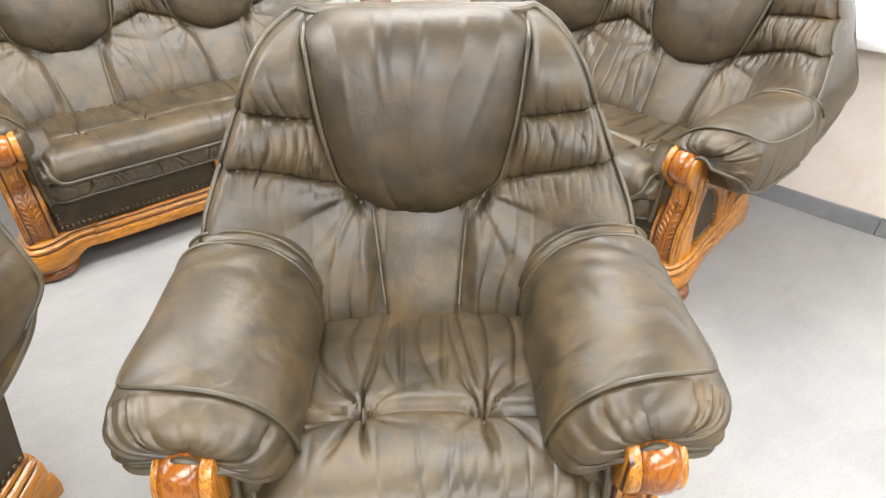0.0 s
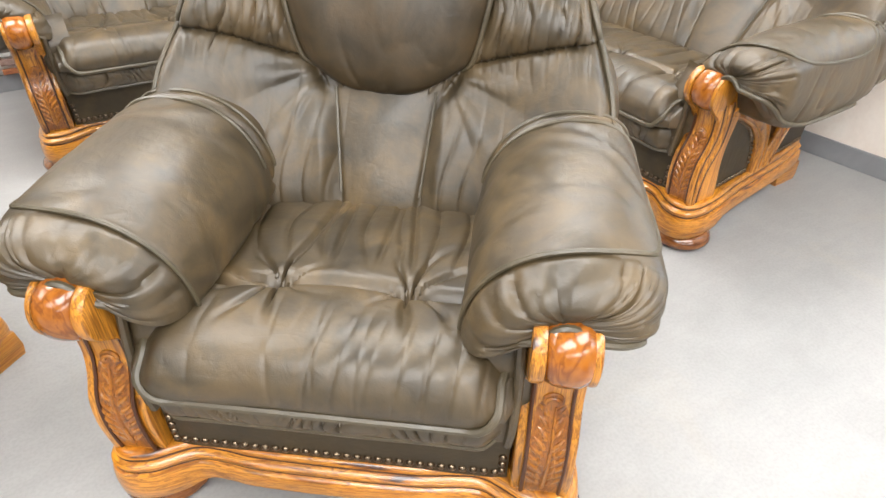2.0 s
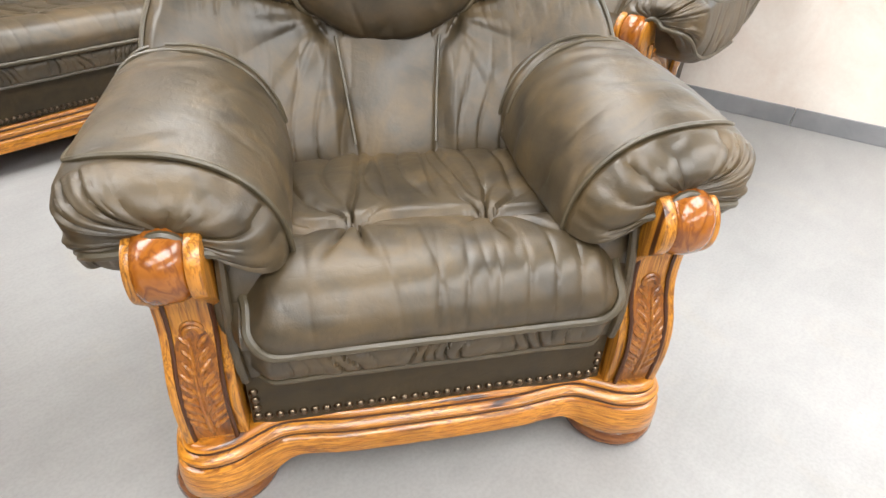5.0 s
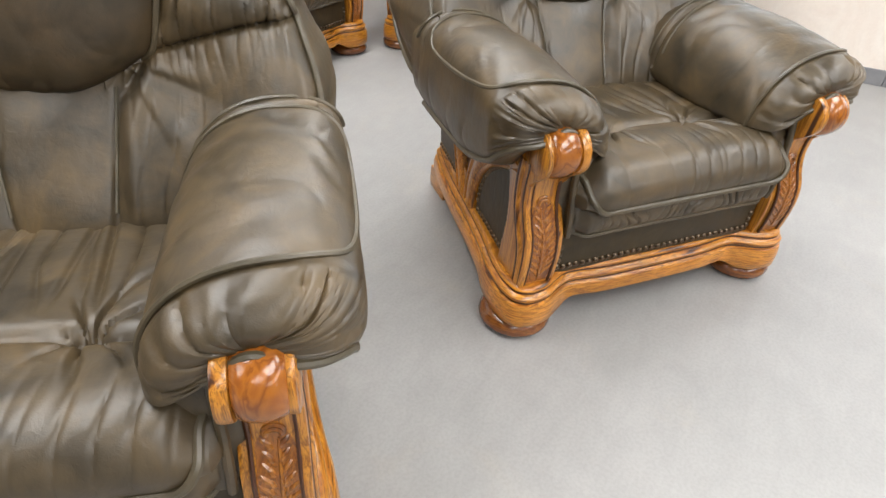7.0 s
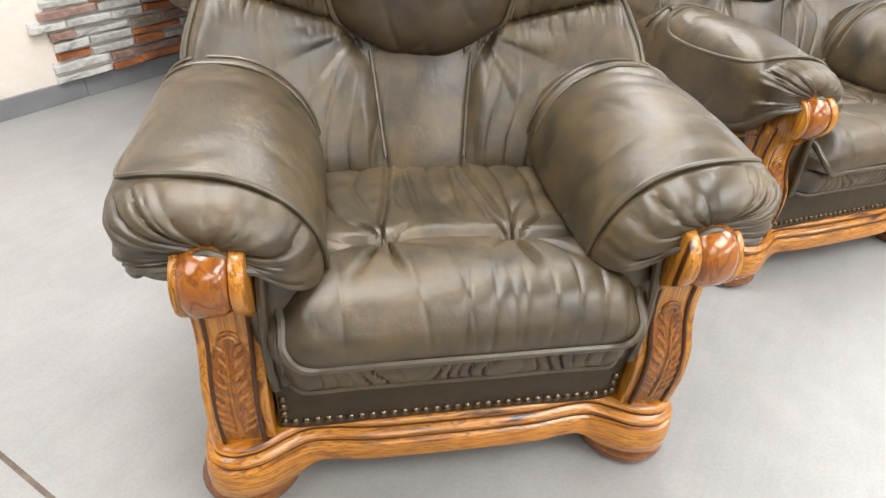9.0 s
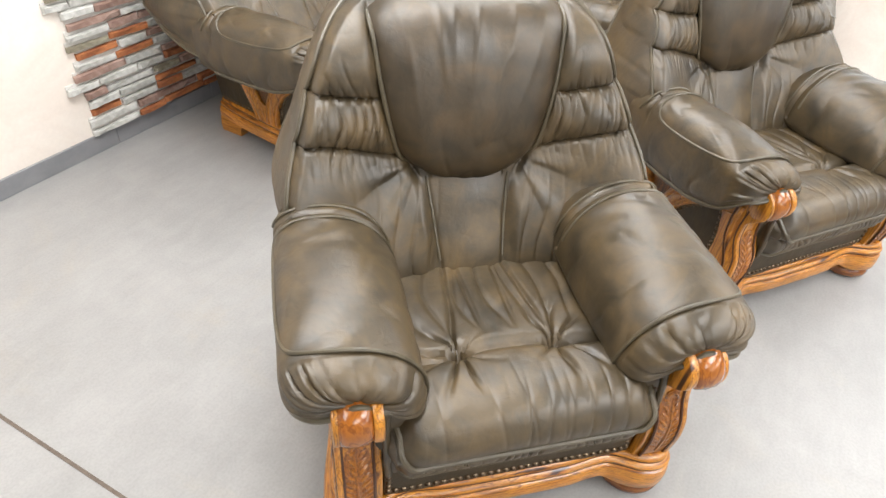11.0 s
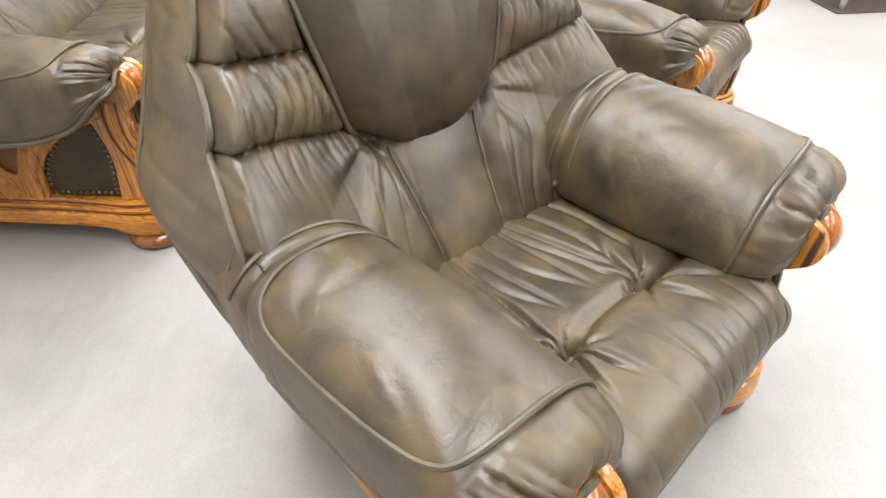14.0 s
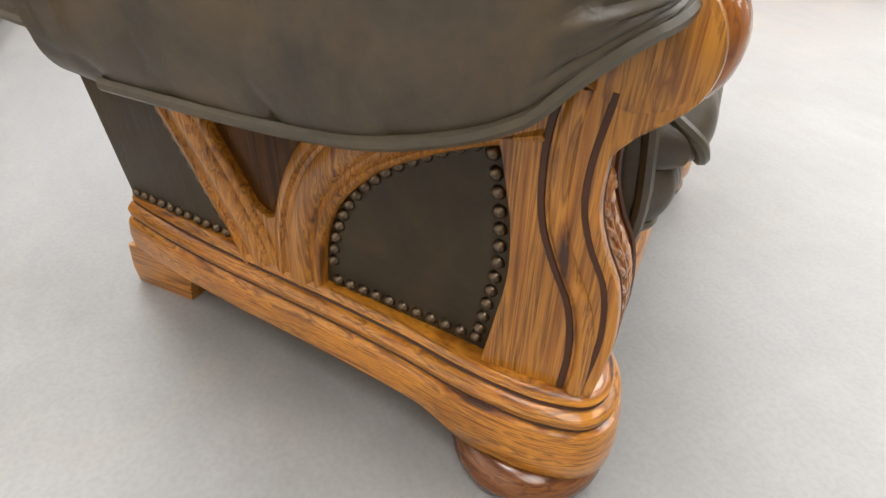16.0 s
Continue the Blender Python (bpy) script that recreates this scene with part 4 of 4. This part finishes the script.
def wall_with_windows(name, along, at, lo, hi, wins, z0, z1, out):
    """A wall with openings; along 'b': the wall lies at a = at."""
    geos = []

    def blk(p, q, u, v):
        if along == "b":
            x = sorted((at, at + out))
            geos.append(rbox(x[0], x[1], p, q, u, v, 0))
        else:
            x = sorted((at, at + out))
            geos.append(rbox(p, q, x[0], x[1], u, v, 0))
    blk(lo, hi, 0, z0)
    blk(lo, hi, z1, R["h"])
    edges = [lo] + [e for w in wins for e in w] + [hi]
    for p, q in zip(edges[::2], edges[1::2]):
        blk(p, q, z0, z1)
    ob = room(join(*geos), name, WALLPAPER, "beige mottled wallpaper wall with windows; front one unseen and taupe")
    if along == "b":
        ob.matrix_world = RMR
    else:
        # the front wall is unseen; darkened to reduce fill light
        ob.data.materials[0] = REAR_WALL
    return ob


WIN_R = [(-4.7, -3.2), (-2.7, -1.0), (-0.6, 1.4), (1.9, 3.3)]
# Unseen front-wall windows, added to let in light from behind the camera.
ADDED_WIN_F = [(-3.8, -2.2), (-1.6, 0.0), (0.6, 2.2)]
SILL = 0.77
wall_with_windows("wall_right", "b", 3.06, -6.2, 4.6, WIN_R, SILL, 2.35, T)
wall_with_windows("wall_front", "a", R["b0"], R["a0"], R["a1"] + 1.2, ADDED_WIN_F, SILL, 2.35, -T)
room(rbox(R["a0"] - T, R["a0"], R["b0"], R["b1"], 0, R["h"], 0), "wall_rear", REAR_WALL, "unseen taupe wall, dark to cut bounced light")



def window(name, along, at, p, q, out):
    """White plastic window in a wall opening: frame, mullion, panes and an inner sill."""
    z0, z1 = SILL, 2.35
    ob = tagged(new(name), "white plastic window with deep inner sill; front-wall ones added unseen", kind="structure")
    ob.matrix_world = RMR if along == "b" else RM

    def blk(nm, u0, u1, d0, d1, v0, v1, m, bev=0.004):
        d = sorted((at + out * d0, at + out * d1))
        box = (d[0], d[1], u0, u1) if along == "b" else (u0, u1, d[0], d[1])
        return part(nm, rbox(*box, v0, v1, bev), m, ob)
    blk("window_sill", p - 0.06, q + 0.06, -0.10, 0.14, z0 - 0.004, z0 + 0.034, WHITE_PAINT, 0.008)
    f = 0.07
    blk("window_frame", p, q, 0.14, 0.21, z0 + 0.030, z0 + 0.036 + f, WHITE_PAINT)
    blk("window_frame", p, q, 0.14, 0.21, z1 - f, z1, WHITE_PAINT)
    mid = (p + q) / 2
    for u in (p + f / 2, mid, q - f / 2):
        blk("window_frame", u - f / 2, u + f / 2, 0.142, 0.208, z0 + 0.036 + f, z1 - f, WHITE_PAINT)
    for u0, u1 in ((p + f, mid - f / 2), (mid + f / 2, q - f)):
        g = blk("pane", u0 - 0.004, u1 + 0.004, 0.170, 0.176, z0 + 0.10, z1 - f + 0.004, GLASS, 0)
        g.visible_shadow = False
    return ob


for k, (p, q) in enumerate(WIN_R):
    window("window_%d" % (k + 1), "b", 3.06, p, q, 1)
# Front-wall windows: out of view, added for their light.
for k, (p, q) in enumerate(ADDED_WIN_F):
    window("window_%d" % (k + 5), "a", R["b0"], p, q, -1)

# skirting tiles along the walls that are seen
def skirting(name, along, at, lo, hi, inward):
    ob = tagged(new(name), "grey ceramic skirting tiles", kind="structure")
    ob.matrix_world = RMR if along == "b" else RM
    u, n = lo, 0
    while u < hi:
        v = min(u + 0.60, hi)
        d = sorted((at, at + inward * 0.012))
        box = (u + 0.0012, v - 0.0012, d[0], d[1]) if along == "a" else (d[0], d[1], u + 0.0012, v - 0.0012)
        part("skirting_tile", rbox(*box, 0.0, 0.086, 0.002, 1), SKIRTING, ob)
        u = v
    return ob


skirting("baseboard_left", "a", R["b1"], -2.49, 2.75, -1)
skirting("baseboard_right", "b", 3.06, -4.2, 3.60, -1)

# lamps that stand for the sky in the window openings, and unseen ceiling lamps added as overhead light
for p, q in WIN_R:
    area("window_light", RMR @ pose(3.06 + 0.23, (p + q) / 2, 1.57, 0, 90, 0), 1.5, q - p, 34, (0.90, 0.96, 1.0))
# Fill light through the added front-wall openings.
for p, q in ADDED_WIN_F:
    area("window_light", RM @ pose((p + q) / 2, R["b0"] - 0.23, 1.57, 90, 0, 180), q - p, 1.5, 14, (0.90, 0.96, 1.0))
# Added grid of overhead lamps, out of view; power differs by row.
for ia in range(3):
    for ib in range(3):
        area("ceiling_panel_light", RM @ pose(-3.0 + 2.45 * ia, -3.9 + 3.0 * ib, R["h"] - 0.03), 1.9, 1.2, (50, 92, 84)[ia], (1.0, 0.99, 0.975))


# ---- the suite ----
chair = seating("armchair", "olive-brown leather armchair with carved golden oak frame", "armchair", 0.40, [0.0], group="leather suite")
chair.matrix_world = pose(0.080, 0.910, 0, 0, 0, 2.6)
chair_b = copy_thing(chair, pose(-1.381, 0.480, 0, 0, 0, -7.7))
sofa = seating("sofa", "olive-brown two-seat leather sofa with carved oak frame", "sofa", 0.73, [-0.335, 0.335], True, group="leather suite")
sofa.matrix_world = pose(0.432, 2.583, 0, 0, 0, -47.8)
sofa_t = copy_thing(sofa, pose(-0.888, 2.611, 0, 0, 0, 39.8))


# ---- furniture further off ----
def sideboard():
    """Small honey-pine cupboard: moulded plinth with bracket feet, two panelled doors."""
    top = thing("cupboard", "honey-coloured pine cupboard with two panelled doors on bracket feet", "cupboard")
    w, d, h = 0.30, 0.36, 0.86
    part("body", rbox(-w, w, 0.0, d, 0.13, h, 0.004), PINE, top)
    part("top_board", rbox(-w - 0.03, w + 0.03, -0.03, d + 0.01, h, h + 0.03, 0.008), PINE, top)
    part("plinth", rbox(-w - 0.022, w + 0.022, -0.022, d, 0.085, 0.13, 0.010), PINE, top)
    for s in (-1, 1):
        foot = [(s * (w + 0.024), 0.0), (s * (w + 0.022), 0.086), (s * (w - 0.16), 0.086), (s * (w - 0.14), 0.066), (s * (w - 0.11), 0.060), (s * (w - 0.095), 0.03), (s * (w - 0.075), 0.0)]
        part("foot", slab(foot, "y", -0.024, 0.01, 0.003), PINE, top, "shaped bracket foot")
        part("rear_foot", rbox(min(s * (w - 0.06), s * w), max(s * (w - 0.06), s * w), d - 0.05, d, 0.0, 0.086, 0.003), PINE, top)
        x0, x1 = sorted((s * 0.006, s * (w - 0.025)))
        door = part("door", rbox(x0, x1, -0.016, 0.0, 0.15, h - 0.02, 0.004), PINE, top, "pine door with raised panel")
        cx, hw = (x0 + x1) / 2, (x1 - x0) / 2 - 0.055
        pan = spline([(cx - hw, 0, 0.25), (cx - hw * 0.4, 0, 0.215), (cx + hw * 0.4, 0, 0.215), (cx + hw, 0, 0.25), (cx + hw, 0, 0.5), (cx + hw, 0, h - 0.14), (cx, 0, h - 0.08), (cx - hw, 0, h - 0.14), (cx - hw, 0, 0.5)], 40, closed=True)
        part("raised_panel", slab([(p.x, p.z) for p in pan], "y", -0.028, -0.015, 0.008), PINE, door)
        part("knob", moved(lathe([(0.0, -0.03), (0.010, -0.028), (0.013, -0.022), (0.010, -0.014), (0.006, -0.010), (0.006, 0.0)], 14), pose(s * 0.03, -0.016, 0.50) @ Matrix.Rotation(radians(-90), 4, "X")), IRON, door, "dark iron knob")
    return top


cup = sideboard()
cup.matrix_world = pose(1.70, -0.34, 0, 0, 0, -133)


def leg_table():
    """Table whose slanted wooden legs end in steel ferrules."""
    top = thing("table", "brown wooden table with legs ending in steel ferrules", "table")
    part("tabletop", rbox(-0.38, 0.38, -0.30, 0.30, 0.70, 0.735, 0.01), WALNUT, top)
    for sx in (-1, 1):
        for sy in (-1, 1):
            pts = [(sx * (0.285 - 0.02 * (1 - i / 6)), sy * (0.22 - 0.02 * (1 - i / 6)), 0.10 + 0.60 * i / 6) for i in range(7)]
            leg = part("leg", tube(pts[::-1], [0.050, 0.049, 0.048, 0.046, 0.043, 0.039, 0.034], 14), OAK_CARVED, top)
            part("ferrule", lathe([(0.0, 0.0), (0.016, 0.0), (0.020, 0.05), (0.027, 0.102), (0.0, 0.103)], 16), STEEL, leg, "steel ferrule")
            leg.children[0].location = (sx * 0.265, sy * 0.20, 0.0)
    return top


solid("carpet", rbox(0.0, 1.06, 0.0, 0.86, 0.0, 0.009, 0.003), CARPET, "dark brown flat carpet under the table", "carpet", m=pose(2.50, 0.77, 0, 0, 0, -46))
tab = leg_table()
tab.matrix_world = pose(2.93, 0.72, 0.009, 0, 0, -45)


def dark_cabinet():
    top = thing("cabinet", "dark reddish-brown wooden cabinet with plinth", "cabinet")
    part("body", rbox(-0.6, 0.6, 0.0, 0.30, 0.10, 1.2, 0.006), WALNUT, top)
    part("plinth", rbox(-0.58, 0.58, -0.012, 0.29, 0.0, 0.10, 0.008), WALNUT, top)
    for s in (-1, 1):
        x0, x1 = sorted((s * 0.01, s * 0.585))
        part("door", rbox(x0, x1, -0.018, 0.0, 0.12, 1.18, 0.006), WALNUT, top)
    return top


cab = dark_cabinet()
cab.matrix_world = pose(3.80, -0.16, 0, 0, 0, -43)

# ---- floor joint ----
room_joint = solid("floor_joint", rbox(-2.6, 2.6, -0.005, 0.005, 0.0, 0.0016, 0), JOINT, "dark expansion joint in the concrete", kind="structure", m=pose(-2.0, 0.42, 0.0004, 0, 0, -48.3), smooth=False)


# ---- stone cladding on the left wall, row by row ----
def stone(L, h, seed):
    def f(u, v):
        u = (0.0, 0.05, 0.22, 0.40, 0.60, 0.78, 0.95, 1.0)[int(round(u * 7))]
        v = (0.0, 0.14, 0.86, 1.0)[int(round(v * 3))]
        x, z = (u - 0.5) * L, v * h
        edge = 0.0 if min(u, 1 - u) == 0 or min(v, 1 - v) == 0 else 1.0
        chip = 0.004 * nz(u * 3, v * 2, seed + 7)
        return x + chip * (1 - edge), -(0.008 + 0.010 * edge + 0.008 * nz(x * 18 + seed, z * 30, seed) * edge), z + 0.003 * nz(x * 14, v, seed + 3) * (1 - edge)
    v, fc = sheet(8, 4, f)
    n = len(v)
    rim = [i for i in range(8)] + [8 * j + 7 for j in range(1, 4)] + [24 + i for i in range(6, -1, -1)] + [8 * j for j in range(2, 0, -1)]
    v += [(v[i][0], 0.004, v[i][2]) for i in rim]
    m = len(rim)
    fc += [(rim[i], n + i, n + (i + 1) % m, rim[(i + 1) % m]) for i in range(m)]
    return v, fc


ROW = 0.0435
LENGTHS = (0.105, 0.15, 0.20, 0.255)
STONES = {(li, mi, k): mesh_of(stone(L, ROW - 0.007, 11.0 * li + 3.7 * mi + k), m, False)
          for li, L in enumerate(LENGTHS) for mi, m in enumerate((RUST_STONE, GREY_STONE, MAUVE_STONE, OLIVE_STONE)) for k in range(2)}
cladding = tagged(new("wall_cladding"), "split stone cladding in rust, grey and brown with a stepped edge", kind="structure")
cladding.matrix_world = RM
rng = random.Random(5)
far, backs, count = [], [], 0
STEP = (0.0, 0.012, 0.03, 0.035, 0.018, -0.045, -0.03, -0.008, 0.01, 0.03)
for r in range(36):
    z = 0.090 + r * ROW
    a = -0.205 + 0.0012 * r + STEP[(r * 7 // 6) % 10] + rng.uniform(-0.008, 0.008)
    backs.append(rbox(a + 0.002, 2.74, R["b1"] - 0.006, R["b1"] - 0.001, z - 0.002, z + ROW - 0.002, 0))
    while a < 2.70:
        li = rng.choice((0, 1, 1, 2, 2, 3))
        mi = rng.choices((0, 1, 2, 3), (32, 42, 18, 8))[0]
        L = LENGTHS[li]
        if a + L > 2.74:
            break
        me = STONES[li, mi, rng.randrange(2)]
        at = Matrix.Translation((a + L / 2, R["b1"] - 0.002 - 0.012 * rng.random(), z + rng.uniform(-0.003, 0.003))) @ Matrix.Rotation(radians(rng.uniform(-1.6, 1.6)), 4, "Y") @ Matrix.Diagonal((1, 1, rng.uniform(0.62, 0.98), 1))
        if a < 0.98 and z < 1.35:
            o = part("stone", me, None, cladding)
            o.matrix_local = at
            count += 1
        else:
            far.append((me, at))
        a += L + 0.006
part("mortar", join(*backs), MORTAR, cladding, smooth=False)
for mi, m in enumerate((RUST_STONE, GREY_STONE, MAUVE_STONE, OLIVE_STONE)):
    geos = [([tuple(at @ v.co) for v in me.vertices], [tuple(p.vertices) for p in me.polygons]) for me, at in far if me.materials[0] == m]
    o = part("stone_rows", join(*geos), m, cladding, smooth=False)
    tagged(o, kind="stuff")
